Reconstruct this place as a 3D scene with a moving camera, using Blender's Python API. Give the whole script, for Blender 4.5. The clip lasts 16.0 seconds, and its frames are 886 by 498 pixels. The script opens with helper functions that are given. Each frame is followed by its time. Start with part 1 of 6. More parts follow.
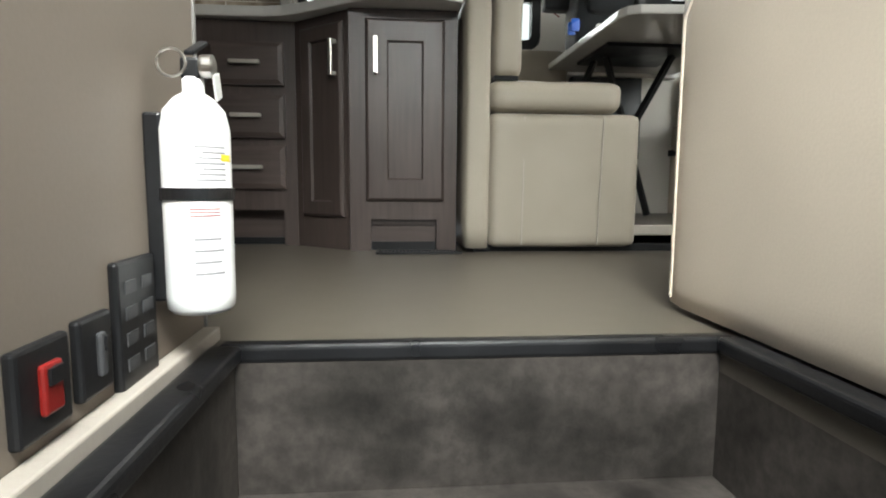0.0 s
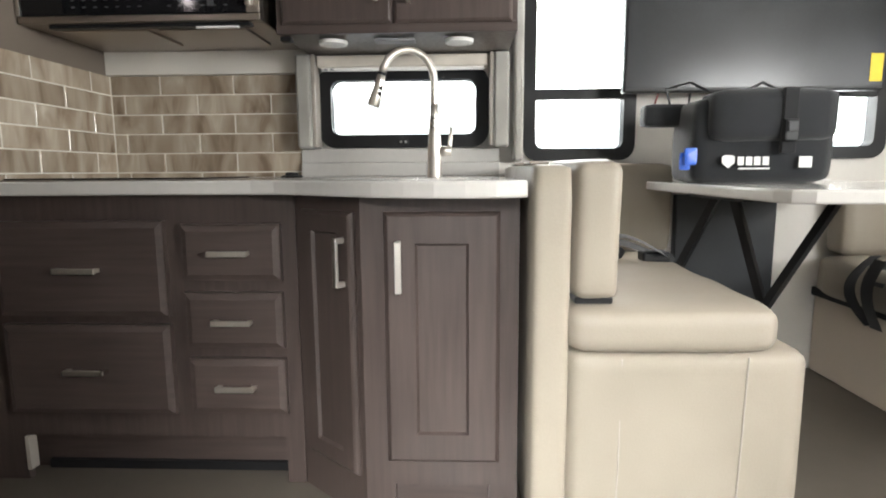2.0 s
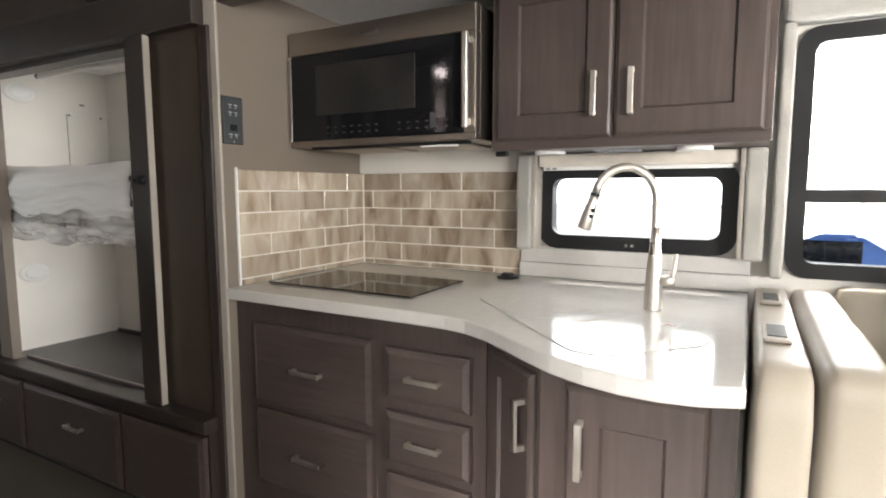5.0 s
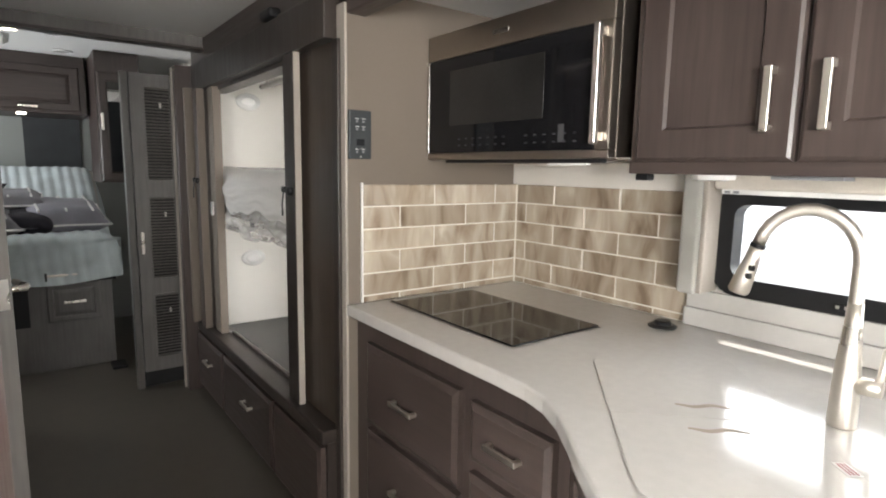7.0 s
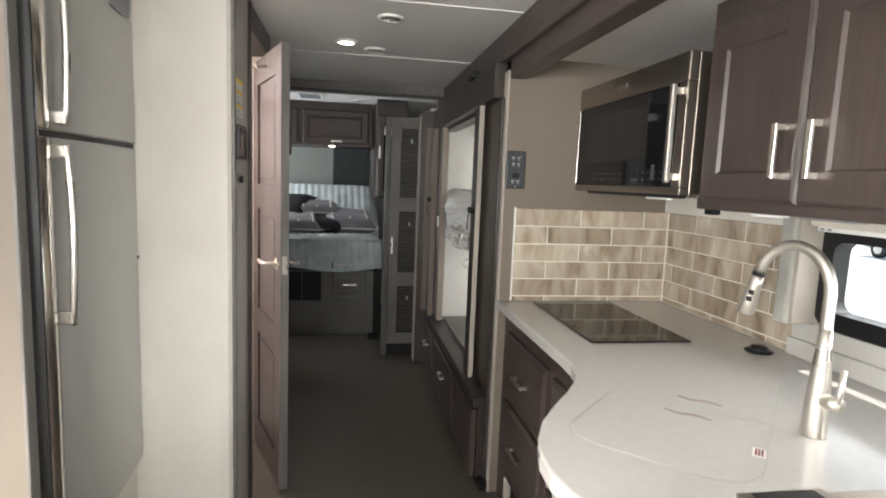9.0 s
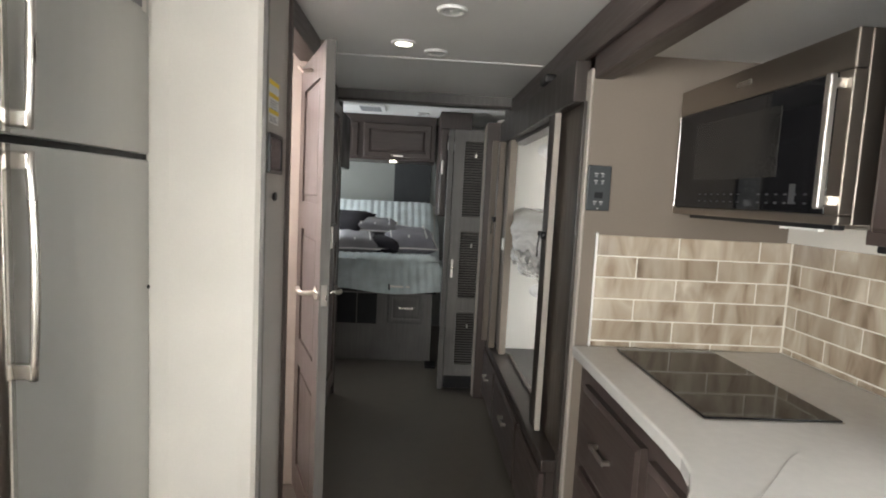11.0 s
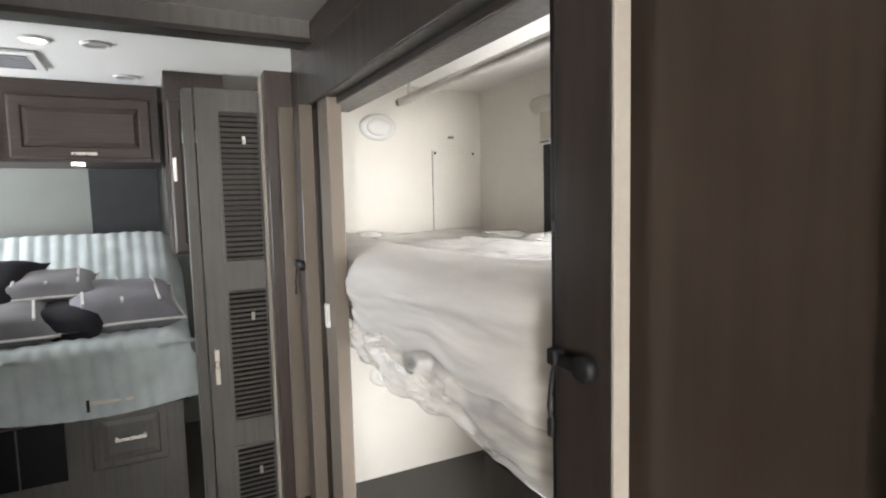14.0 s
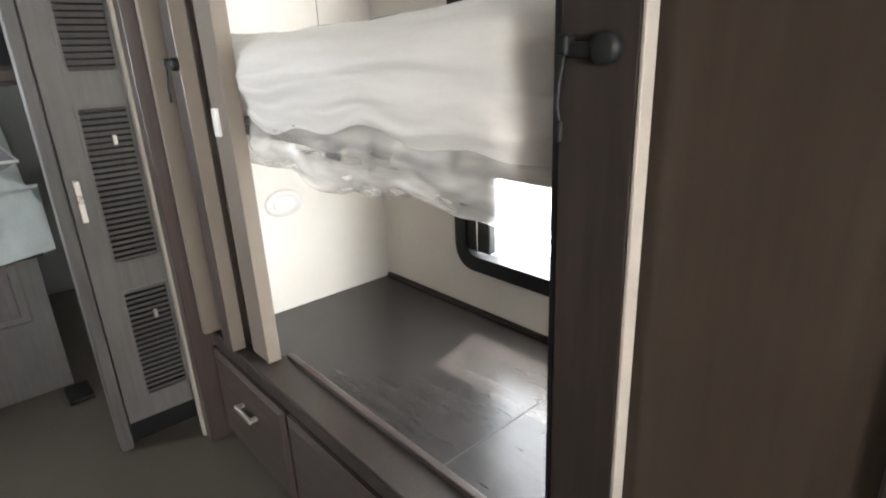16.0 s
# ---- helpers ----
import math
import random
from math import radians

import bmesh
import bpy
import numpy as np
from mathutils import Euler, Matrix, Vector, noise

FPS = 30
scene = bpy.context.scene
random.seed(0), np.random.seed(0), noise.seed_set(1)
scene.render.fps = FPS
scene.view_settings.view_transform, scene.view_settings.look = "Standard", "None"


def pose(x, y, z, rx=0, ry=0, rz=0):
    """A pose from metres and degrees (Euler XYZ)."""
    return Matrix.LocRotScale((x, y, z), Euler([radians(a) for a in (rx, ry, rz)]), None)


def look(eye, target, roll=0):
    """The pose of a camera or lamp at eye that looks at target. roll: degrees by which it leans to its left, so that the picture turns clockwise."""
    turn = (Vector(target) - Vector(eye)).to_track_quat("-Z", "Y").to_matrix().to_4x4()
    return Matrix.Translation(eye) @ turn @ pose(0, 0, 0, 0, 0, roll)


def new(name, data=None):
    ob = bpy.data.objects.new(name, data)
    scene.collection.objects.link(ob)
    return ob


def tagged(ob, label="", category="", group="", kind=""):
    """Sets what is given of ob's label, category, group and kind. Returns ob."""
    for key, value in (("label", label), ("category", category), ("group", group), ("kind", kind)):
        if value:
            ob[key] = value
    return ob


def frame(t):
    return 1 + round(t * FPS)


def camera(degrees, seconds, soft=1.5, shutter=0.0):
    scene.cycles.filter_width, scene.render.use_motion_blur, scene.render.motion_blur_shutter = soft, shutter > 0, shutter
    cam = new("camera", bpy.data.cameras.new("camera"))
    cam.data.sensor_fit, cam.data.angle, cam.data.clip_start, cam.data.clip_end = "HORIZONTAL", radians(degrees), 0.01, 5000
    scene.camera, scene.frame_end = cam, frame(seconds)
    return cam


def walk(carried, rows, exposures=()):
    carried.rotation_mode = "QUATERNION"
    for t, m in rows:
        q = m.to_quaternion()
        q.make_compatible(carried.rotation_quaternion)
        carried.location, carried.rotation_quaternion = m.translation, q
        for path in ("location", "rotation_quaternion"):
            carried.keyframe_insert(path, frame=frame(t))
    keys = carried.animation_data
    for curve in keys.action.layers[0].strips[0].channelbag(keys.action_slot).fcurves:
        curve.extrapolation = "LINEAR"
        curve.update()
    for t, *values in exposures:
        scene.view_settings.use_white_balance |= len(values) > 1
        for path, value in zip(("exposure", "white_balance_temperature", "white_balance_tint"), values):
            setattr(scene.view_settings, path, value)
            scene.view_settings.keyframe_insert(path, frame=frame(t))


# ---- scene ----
# camera and walk
cam = camera(77.0, 16.0, soft=2.0)
PATH = [
    (0.0, (0.035, 0.077, 0.244), (0.215, 2.056, 0.02), 0.4),
    (0.5, (0.112, 0.299, 0.493), (0.174, 2.285, 0.266), 0.7),
    (1.0, (0.103, 0.567, 0.59), (0.137, 2.556, 0.379), 0.8),
    (1.5, (0.108, 0.696, 0.784), (0.119, 2.682, 0.547), 0.0),
    (2.0, (0.137, 0.806, 0.942), (0.062, 2.786, 0.664), -0.4),
    (2.5, (0.095, 0.923, 1.048), (-0.124, 2.889, 0.754), -0.4),
    (3.0, (0.093, 0.979, 1.244), (-0.351, 2.909, 0.965), -0.5),
    (5.5, (0.293, 1.023, 1.281), (-0.732, 2.726, 1.062), 0.1),
    (6.0, (0.209, 1.186, 1.361), (-0.926, 2.814, 1.118), 0.1),
    (6.5, (0.202, 1.303, 1.381), (-1.188, 2.72, 1.129), 0.4),
    (7.0, (0.39, 1.463, 1.392), (-1.195, 2.651, 1.112), 1.0),
    (7.5, (0.583, 1.445, 1.376), (-1.153, 2.395, 1.089), 1.4),
    (8.0, (0.737, 1.432, 1.394), (-1.117, 2.128, 1.122), 1.7),
    (8.5, (0.906, 1.554, 1.405), (-1.026, 2.013, 1.165), 1.7),
    (9.0, (1.058, 1.673, 1.441), (-0.899, 2.006, 1.202), 2.3),
    (9.5, (1.105, 1.692, 1.455), (-0.871, 1.918, 1.248), 2.8),
    (12.0, (-0.008, 1.782, 1.446), (-1.997, 1.871, 1.25), 2.8),
    (12.5, (-0.411, 1.808, 1.435), (-2.398, 1.937, 1.241), 2.6),
    (13.0, (-0.722, 1.842, 1.435), (-2.698, 2.097, 1.259), 2.0),
    (13.5, (-1.004, 1.897, 1.474), (-2.909, 2.485, 1.312), 0.5),
    (14.0, (-1.198, 1.838, 1.507), (-2.97, 2.75, 1.335), -1.4),
    (14.5, (-1.293, 1.776, 1.515), (-2.901, 2.946, 1.302), -2.6),
    (15.0, (-1.353, 1.768, 1.487), (-2.845, 3.061, 1.165), -3.5),
    (15.5, (-1.348, 1.705, 1.382), (-2.77, 3.024, 0.891), -2.7),
    (16.0, (-1.353, 1.744, 1.302), (-2.781, 2.981, 0.646), -2.6),
]
EXPOSURES = [(0.0, -1.15, 6300, 3), (0.5, -0.9, 5850, 0), (1.0, -0.55, 6000, 3), (1.5, -0.1, 6250, 6), (2.0, -0.15, 6350, 8), (3.0, 0.05, 6450, 9), (5.5, 0.37, 6500, 10), (7.0, 0.5, 6500, 10), (9.5, 0.3, 6450, 8), (12.0, 0.6, 6450, 8), (13.0, 0.95, 6500, 10), (14.0, 1.1, 6500, 10), (15.0, 1.16, 6500, 10), (16.0, 1.33, 6400, 9)]
walk(cam, [(t, look(eye, target, roll)) for t, eye, target, roll in PATH], EXPOSURES)

# ---- world, sun and daylight ----
world = bpy.data.worlds.new("sky")
scene.world = world
world.use_nodes = True
wn = world.node_tree.nodes
sky = wn.new("ShaderNodeTexSky")
sky.sky_type = "NISHITA"
sky.sun_disc = False
sky.sun_elevation, sky.sun_rotation = radians(63), radians(-15)
wn["Background"].inputs["Strength"].default_value = 0.15
world.node_tree.links.new(sky.outputs[0], wn["Background"].inputs[0])

sun = new("sun", bpy.data.lights.new("sun", "SUN"))
sun.data.energy, sun.data.angle, sun.data.color = 5.0, radians(0.5), (1.0, 0.95, 0.88)
# the sun stands high over the slide-out side
sun.matrix_world = look((-1.0, 3.9, 8), (0, 0, 0))


def window_light(name, place, target, sx, sy, watts, color=(1.0, 0.98, 0.95)):
    """Daylight that an opening lets in."""
    lamp = new(name, bpy.data.lights.new(name, "AREA"))
    lamp.data.shape, lamp.data.size, lamp.data.size_y = "RECTANGLE", sx, sy
    lamp.data.energy, lamp.data.color = watts, color
    lamp.matrix_world = look(place, target)
    return lamp


window_light("daylight_sink_window", (-0.11, 3.95, 1.58), (-0.11, 2.7, 1.0), 1.4, 0.5, 15)
window_light("daylight_dinette_window", (0.6, 3.24, 1.4), (0.2, 0, 2.4), 0.36, 0.7, 11)
window_light("daylight_dinette_window_far", (1.62, 3.24, 1.4), (1.5, 0, 0.9), 0.3, 0.7, 9)
window_light("daylight_bunk_window", (-2.35, 3.24, 1.2), (-2.35, 0, 1.0), 0.85, 1.2, 15)
window_light("daylight_entry_door", (0.18, -0.25, 1.45), (0.16, 1.02, 0.0), 0.7, 0.7, 58).data.spread = radians(78)
window_light("daylight_windscreen", (3.15, 1.3, 1.45), (0, 1.6, 2.5), 1.9, 0.8, 52)
window_light("daylight_cab_side", (2.5, 0.02, 1.4), (0.0, 2.8, 2.7), 0.9, 0.7, 64).data.spread = radians(115)
window_light("daylight_shower_skylight", (-1.6, 0.6, 2.1), (-1.75, 0.6, 0), 0.45, 0.45, 22, (1.0, 0.86, 0.85))
window_light("daylight_bedroom_window", (-4.4, 0.02, 1.4), (-4.4, 3, 0.9), 0.9, 0.6, 27, (0.94, 0.97, 1.0))

# ---- materials ----


def nodes_of(name):
    m = bpy.data.materials.new(name)
    m.use_nodes = True
    nt = m.node_tree
    return m, nt, nt.nodes["Principled BSDF"]


def noise_node(nt, scale, detail=4.0, rough=0.55, stretch=None, coords="Object"):
    tc = nt.nodes.new("ShaderNodeTexCoord")
    mp = nt.nodes.new("ShaderNodeMapping")
    if stretch:
        mp.inputs["Scale"].default_value = stretch
    nz = nt.nodes.new("ShaderNodeTexNoise")
    nz.inputs["Scale"].default_value, nz.inputs["Detail"].default_value, nz.inputs["Roughness"].default_value = scale, detail, rough
    nt.links.new(tc.outputs[coords], mp.inputs[0])
    nt.links.new(mp.outputs[0], nz.inputs[0])
    return nz


def ramp_node(nt, source, stops):
    r = nt.nodes.new("ShaderNodeValToRGB")
    els = r.color_ramp.elements
    while len(els) < len(stops):
        els.new(0.5)
    for e, (p, c) in zip(els, stops):
        e.position, e.color = p, (*c, 1)
    nt.links.new(source, r.inputs[0])
    return r


def mix_node(nt, fac, a, b, mode="MIX"):
    mx = nt.nodes.new("ShaderNodeMix")
    mx.data_type, mx.blend_type = "RGBA", mode
    if isinstance(fac, float):
        mx.inputs[0].default_value = fac
    else:
        nt.links.new(fac, mx.inputs[0])
    nt.links.new(a, mx.inputs[6])
    nt.links.new(b, mx.inputs[7])
    return mx.outputs[2]


def bump_node(nt, bsdf, source, strength, distance=0.002):
    b = nt.nodes.new("ShaderNodeBump")
    b.inputs["Strength"].default_value, b.inputs["Distance"].default_value = strength, distance
    nt.links.new(source, b.inputs["Height"])
    nt.links.new(b.outputs[0], bsdf.inputs["Normal"])


def surface(name, color, vary=0.12, rough=0.5, metal=0.0, scale=6.0, fine=90.0, bump=0.15, stretch=None, rough_vary=0.1, coat=0.0, tint=None):
    """Paint, vinyl, stone and the like: two scales of variation, fine relief, uneven gloss."""
    m, nt, b = nodes_of(name)
    big = noise_node(nt, scale, 2.0, 0.4, stretch)
    small = noise_node(nt, fine, 3.0, 0.6, stretch)
    low = tuple(c * (1 - vary) for c in color)
    high = tuple(min(1, c * (1 + vary)) for c in (tint or color))
    r1 = ramp_node(nt, big.outputs[0], [(0.3, low), (0.7, high)])
    r2 = ramp_node(nt, small.outputs[0], [(0.35, (1 - vary * 0.7,) * 3), (0.65, (1.0,) * 3)])
    nt.links.new(mix_node(nt, 1.0, r1.outputs[0], r2.outputs[0], "MULTIPLY"), b.inputs["Base Color"])
    rr = ramp_node(nt, big.outputs[0], [(0.3, (max(0.02, rough - rough_vary),) * 3), (0.7, (min(1, rough + rough_vary),) * 3)])
    nt.links.new(rr.outputs[0], b.inputs["Roughness"])
    b.inputs["Metallic"].default_value = metal
    b.inputs["Coat Weight"].default_value = coat
    if rough > 0.35 and not metal:
        b.inputs["Specular IOR Level"].default_value = 0.28
    if bump:
        bump_node(nt, b, small.outputs[0], bump)
    return m


def vinyl(name, color, rough, vary, stretch):
    """Sheet vinyl: even gloss, a soft continuous grain and fine print."""
    m, nt, b = nodes_of(name)
    big = noise_node(nt, 4.0, 5.0, 0.62, stretch)
    fine = noise_node(nt, 55.0, 2.0, 0.5, stretch)
    low, high = tuple(c * (1 - vary * 2) for c in color), tuple(c * (1 + vary * 2) for c in color)
    r1 = ramp_node(nt, big.outputs[0], [(0.0, low), (1.0, high)])
    r2 = ramp_node(nt, fine.outputs[0], [(0.0, (1 - vary,) * 3), (1.0, (1.0,) * 3)])
    nt.links.new(mix_node(nt, 1.0, r1.outputs[0], r2.outputs[0], "MULTIPLY"), b.inputs["Base Color"])
    b.inputs["Roughness"].default_value = rough
    return m


def wood(name, dark, light, rough=0.38, axis="z", coat=0.15):
    """Stained maple: long grain with blotches."""
    m, nt, b = nodes_of(name)
    stretch = {"z": (14, 14, 0.9), "x": (0.9, 14, 14), "y": (14, 0.9, 14)}[axis]
    grain = noise_node(nt, 5.0, 3.5, 0.5, stretch)
    blotch = noise_node(nt, 3.5, 3.0, 0.5)
    r1 = ramp_node(nt, grain.outputs[0], [(0.25, dark), (0.75, light)])
    r2 = ramp_node(nt, blotch.outputs[0], [(0.3, (0.78, 0.77, 0.76)), (0.7, (1, 1, 1))])
    info = nt.nodes.new("ShaderNodeObjectInfo")
    r3 = ramp_node(nt, info.outputs["Random"], [(0.0, (0.88, 0.88, 0.88)), (1.0, (1, 1, 1))])
    c = mix_node(nt, 1.0, r1.outputs[0], r2.outputs[0], "MULTIPLY")
    nt.links.new(mix_node(nt, 1.0, c, r3.outputs[0], "MULTIPLY"), b.inputs["Base Color"])
    rr = ramp_node(nt, grain.outputs[0], [(0.3, (rough - 0.06,) * 3), (0.7, (rough + 0.08,) * 3)])
    nt.links.new(rr.outputs[0], b.inputs["Roughness"])
    b.inputs["Specular IOR Level"].default_value = 0.35
    b.inputs["Coat Weight"].default_value = coat
    b.inputs["Coat Roughness"].default_value = 0.3
    bump_node(nt, b, grain.outputs[0], 0.12, 0.001)
    return m


def marble_tile(name):
    m, nt, b = nodes_of(name)
    tc = nt.nodes.new("ShaderNodeTexCoord")
    info = nt.nodes.new("ShaderNodeObjectInfo")
    add = nt.nodes.new("ShaderNodeVectorMath")
    add.operation = "ADD"
    sc = nt.nodes.new("ShaderNodeVectorMath")
    sc.operation = "SCALE"
    sc.inputs["Scale"].default_value = 37.0
    comb = nt.nodes.new("ShaderNodeCombineXYZ")
    for i in range(3):
        nt.links.new(info.outputs["Random"], comb.inputs[i])
    nt.links.new(comb.outputs[0], sc.inputs[0])
    nt.links.new(tc.outputs["Object"], add.inputs[0])
    nt.links.new(sc.outputs[0], add.inputs[1])
    mp = nt.nodes.new("ShaderNodeMapping")
    mp.inputs["Scale"].default_value = (8.5, 8.5, 2.6)
    mp.inputs["Rotation"].default_value = (0.55, 0.6, 0.2)
    nt.links.new(add.outputs[0], mp.inputs[0])
    nz = nt.nodes.new("ShaderNodeTexNoise")
    nz.inputs["Scale"].default_value, nz.inputs["Detail"].default_value, nz.inputs["Distortion"].default_value = 1.25, 3.5, 0.9
    nt.links.new(mp.outputs[0], nz.inputs[0])
    r = ramp_node(nt, nz.outputs[0], [(0.30, (0.23, 0.17, 0.12)), (0.43, (0.38, 0.31, 0.235)), (0.60, (0.51, 0.44, 0.35)), (0.74, (0.66, 0.60, 0.51))])
    r3 = ramp_node(nt, info.outputs["Random"], [(0.0, (0.72, 0.7, 0.68)), (1.0, (1, 1, 1))])
    nt.links.new(mix_node(nt, 1.0, r.outputs[0], r3.outputs[0], "MULTIPLY"), b.inputs["Base Color"])
    b.inputs["Roughness"].default_value = 0.16
    bump_node(nt, b, nz.outputs[0], 0.05, 0.001)
    return m


def fabric(name, color, weave=260.0, vary=0.12, rough=0.9):
    m = surface(name, color, vary, rough, scale=9.0, fine=weave, bump=0.4, rough_vary=0.05)
    m.node_tree.nodes["Principled BSDF"].inputs["Sheen Weight"].default_value = 0.25
    return m


def glass(name, tint=(0.9, 0.93, 0.93), rough=0.0):
    m, nt, b = nodes_of(name)
    b.inputs["Base Color"].default_value = (*tint, 1)
    b.inputs["Transmission Weight"].default_value = 1.0
    b.inputs["Roughness"].default_value, b.inputs["IOR"].default_value = rough, 1.05
    return m


def plastic_film(name):
    """Clear wrapping: mostly see-through, with a gloss."""
    m, nt, b = nodes_of(name)
    nz = noise_node(nt, 7.0, 3.0, 0.5, (0.5, 1, 2.5))
    b.inputs["Base Color"].default_value = (0.82, 0.80, 0.77, 1)
    b.inputs["Roughness"].default_value = 0.22
    r = ramp_node(nt, nz.outputs[0], [(0.35, (0.22,) * 3), (0.65, (0.62,) * 3)])
    nt.links.new(r.outputs[0], b.inputs["Alpha"])
    bump_node(nt, b, nz.outputs[0], 0.25, 0.006)
    return m


def lamp_glow(name, color, power):
    m, nt, b = nodes_of(name)
    b.inputs["Base Color"].default_value = (0.8, 0.8, 0.78, 1)
    b.inputs["Emission Color"].default_value = (*color, 1)
    b.inputs["Emission Strength"].default_value = power
    return m


M_WOOD = wood("stained_maple", (0.053, 0.039, 0.035), (0.083, 0.062, 0.055))
M_WOOD_X = wood("stained_maple_across", (0.053, 0.039, 0.035), (0.083, 0.062, 0.055), axis="x")
M_WOOD_Y = wood("stained_maple_along", (0.053, 0.039, 0.035), (0.083, 0.062, 0.055), axis="y")
M_FRAME = wood("dark_face_frame", (0.029, 0.023, 0.020), (0.050, 0.039, 0.034))
M_RECESS = wood("dark_recess_panel", (0.052, 0.038, 0.029), (0.070, 0.052, 0.040))
M_TAUPE = surface("taupe_wall_board", (0.176, 0.147, 0.120), 0.05, 0.55, scale=3, fine=160, bump=0.08)
M_EDGE = surface("pale_edge_band", (0.36, 0.325, 0.285), 0.06, 0.45, scale=5)
M_GREY = wood("grey_painted_board", (0.134, 0.127, 0.119), (0.180, 0.170, 0.160), rough=0.45)
M_COUNTER = surface("white_solid_surface", (0.50, 0.485, 0.46), 0.02, 0.12, scale=40, fine=240, bump=0.0, rough_vary=0.05)
M_TILE = marble_tile("beige_marble_tile")
M_GROUT = surface("pale_grout", (0.70, 0.66, 0.58), 0.06, 0.85, scale=20)
M_STEEL = surface("brushed_steel", (0.62, 0.60, 0.57), 0.02, 0.28, metal=1.0, scale=2, fine=40, bump=0.0, rough_vary=0.02)
M_NICKEL = surface("brushed_nickel", (0.72, 0.68, 0.62), 0.04, 0.34, metal=1.0, scale=8, bump=0.0)
M_STEEL_DARK = surface("dark_stainless", (0.36, 0.32, 0.28), 0.03, 0.36, metal=1.0, scale=2, fine=60, bump=0.0, rough_vary=0.03)
M_BLACKGLASS = surface("black_glass", (0.008, 0.008, 0.009), 0.1, 0.05, bump=0.0, rough_vary=0.02)
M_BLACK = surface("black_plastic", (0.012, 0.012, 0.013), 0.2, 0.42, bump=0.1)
M_BLACKRUB = surface("black_rubber_trim", (0.008, 0.008, 0.009), 0.2, 0.35, scale=12, bump=0.2)
M_CREAM = surface("cream_leather", (0.30, 0.264, 0.216), 0.05, 0.42, scale=5, fine=210, bump=0.25)
M_CREAM_PALE = surface("pale_cream_vinyl", (0.60, 0.52, 0.43), 0.05, 0.5, scale=4, fine=210, bump=0.2)
M_WALL = surface("cream_wallpaper", (0.66, 0.63, 0.58), 0.04, 0.8, scale=4, fine=150, bump=0.12)
M_WALLWHITE = surface("white_wallpaper", (0.74, 0.71, 0.66), 0.035, 0.75, scale=4, fine=150, bump=0.12)
M_CEIL = surface("ceiling_vinyl", (0.70, 0.69, 0.67), 0.03, 0.75, scale=3, fine=120, bump=0.1)
M_FLOOR = vinyl("grey_vinyl_floor", (0.096, 0.083, 0.067), 0.33, 0.08, (3, 3, 3))
M_BUNKFLOOR = vinyl("dark_wood_vinyl", (0.034, 0.030, 0.029), 0.27, 0.32, (1.6, 9, 9))
M_STEP = surface("charcoal_step_liner", (0.046, 0.040, 0.036), 0.55, 0.55, scale=9, fine=45, bump=0.3, rough_vary=0.05)
M_QUILT = fabric("seafoam_quilt", (0.52, 0.58, 0.59))
M_PILLOW = fabric("plum_pillow", (0.017, 0.015, 0.020))
M_STRIPE = fabric("striped_pillow", (0.21, 0.205, 0.22))
M_LILAC = fabric("lilac_pillow", (0.22, 0.215, 0.245))
M_FILM = plastic_film("mattress_wrap")
M_COVER = surface("white_plastic_cover", (0.80, 0.78, 0.75), 0.06, 0.36, scale=3, fine=16, bump=0.5, stretch=(0.5, 1, 3.5))
M_MATTRESS = fabric("grey_mattress_ticking", (0.52, 0.50, 0.47))
M_CANVAS = fabric("black_canvas", (0.016, 0.017, 0.019), vary=0.25)
M_WEB = fabric("black_webbing", (0.012, 0.012, 0.013))
M_CURTAIN = fabric("grey_curtain", (0.30, 0.29, 0.27))
M_SHADE = fabric("roller_shade_cloth", (0.62, 0.57, 0.50))
M_GLASS = glass("window_glass")
M_CLEAR = glass("lamp_lens", (0.95, 0.95, 0.95), 0.1)
M_WHITEPL = surface("white_plastic", (0.74, 0.73, 0.71), 0.03, 0.35, bump=0.0)
M_EXT = surface("white_enamel", (0.80, 0.80, 0.79), 0.02, 0.22, bump=0.0, rough_vary=0.04)
M_RED = surface("red_plastic", (0.20, 0.012, 0.01), 0.1, 0.35)
M_BLUE = surface("blue_plastic", (0.02, 0.10, 0.52), 0.1, 0.3)
M_YELLOW = surface("yellow_sticker", (0.75, 0.55, 0.04), 0.04, 0.5)
M_FAINT = surface("faint_print", (0.05, 0.05, 0.053), 0.05, 0.5)
M_INK = surface("grey_ink", (0.25, 0.25, 0.26), 0.05, 0.6)
M_SLATE = surface("slate_panel", (0.040, 0.045, 0.048), 0.1, 0.4)
M_PRINT = surface("white_print", (0.70, 0.70, 0.68), 0.03, 0.5)
M_SCREEN = surface("dark_screen", (0.012, 0.013, 0.015), 0.1, 0.22, bump=0.0, rough_vary=0.02)
M_OVENGLOW = surface("oven_window_mesh", (0.020, 0.019, 0.018), 0.2, 0.15)
for m_ in (M_BLACKGLASS, M_OVENGLOW, M_SCREEN):
    m_.node_tree.nodes["Principled BSDF"].inputs["Specular IOR Level"].default_value = 0.3
M_HEADWALL = surface("grey_green_headboard_vinyl", (0.25, 0.26, 0.245), 0.05, 0.7, scale=4, fine=150, bump=0.12)
M_PILLOW.node_tree.nodes["Principled BSDF"].inputs["Sheen Weight"].default_value = 0.04
M_DARKBLIND = fabric("dark_blind", (0.045, 0.048, 0.050))
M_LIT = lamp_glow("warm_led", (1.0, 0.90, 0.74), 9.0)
M_GROUND = surface("pale_concrete", (0.70, 0.70, 0.69), 0.12, 0.9, scale=0.6, fine=12)
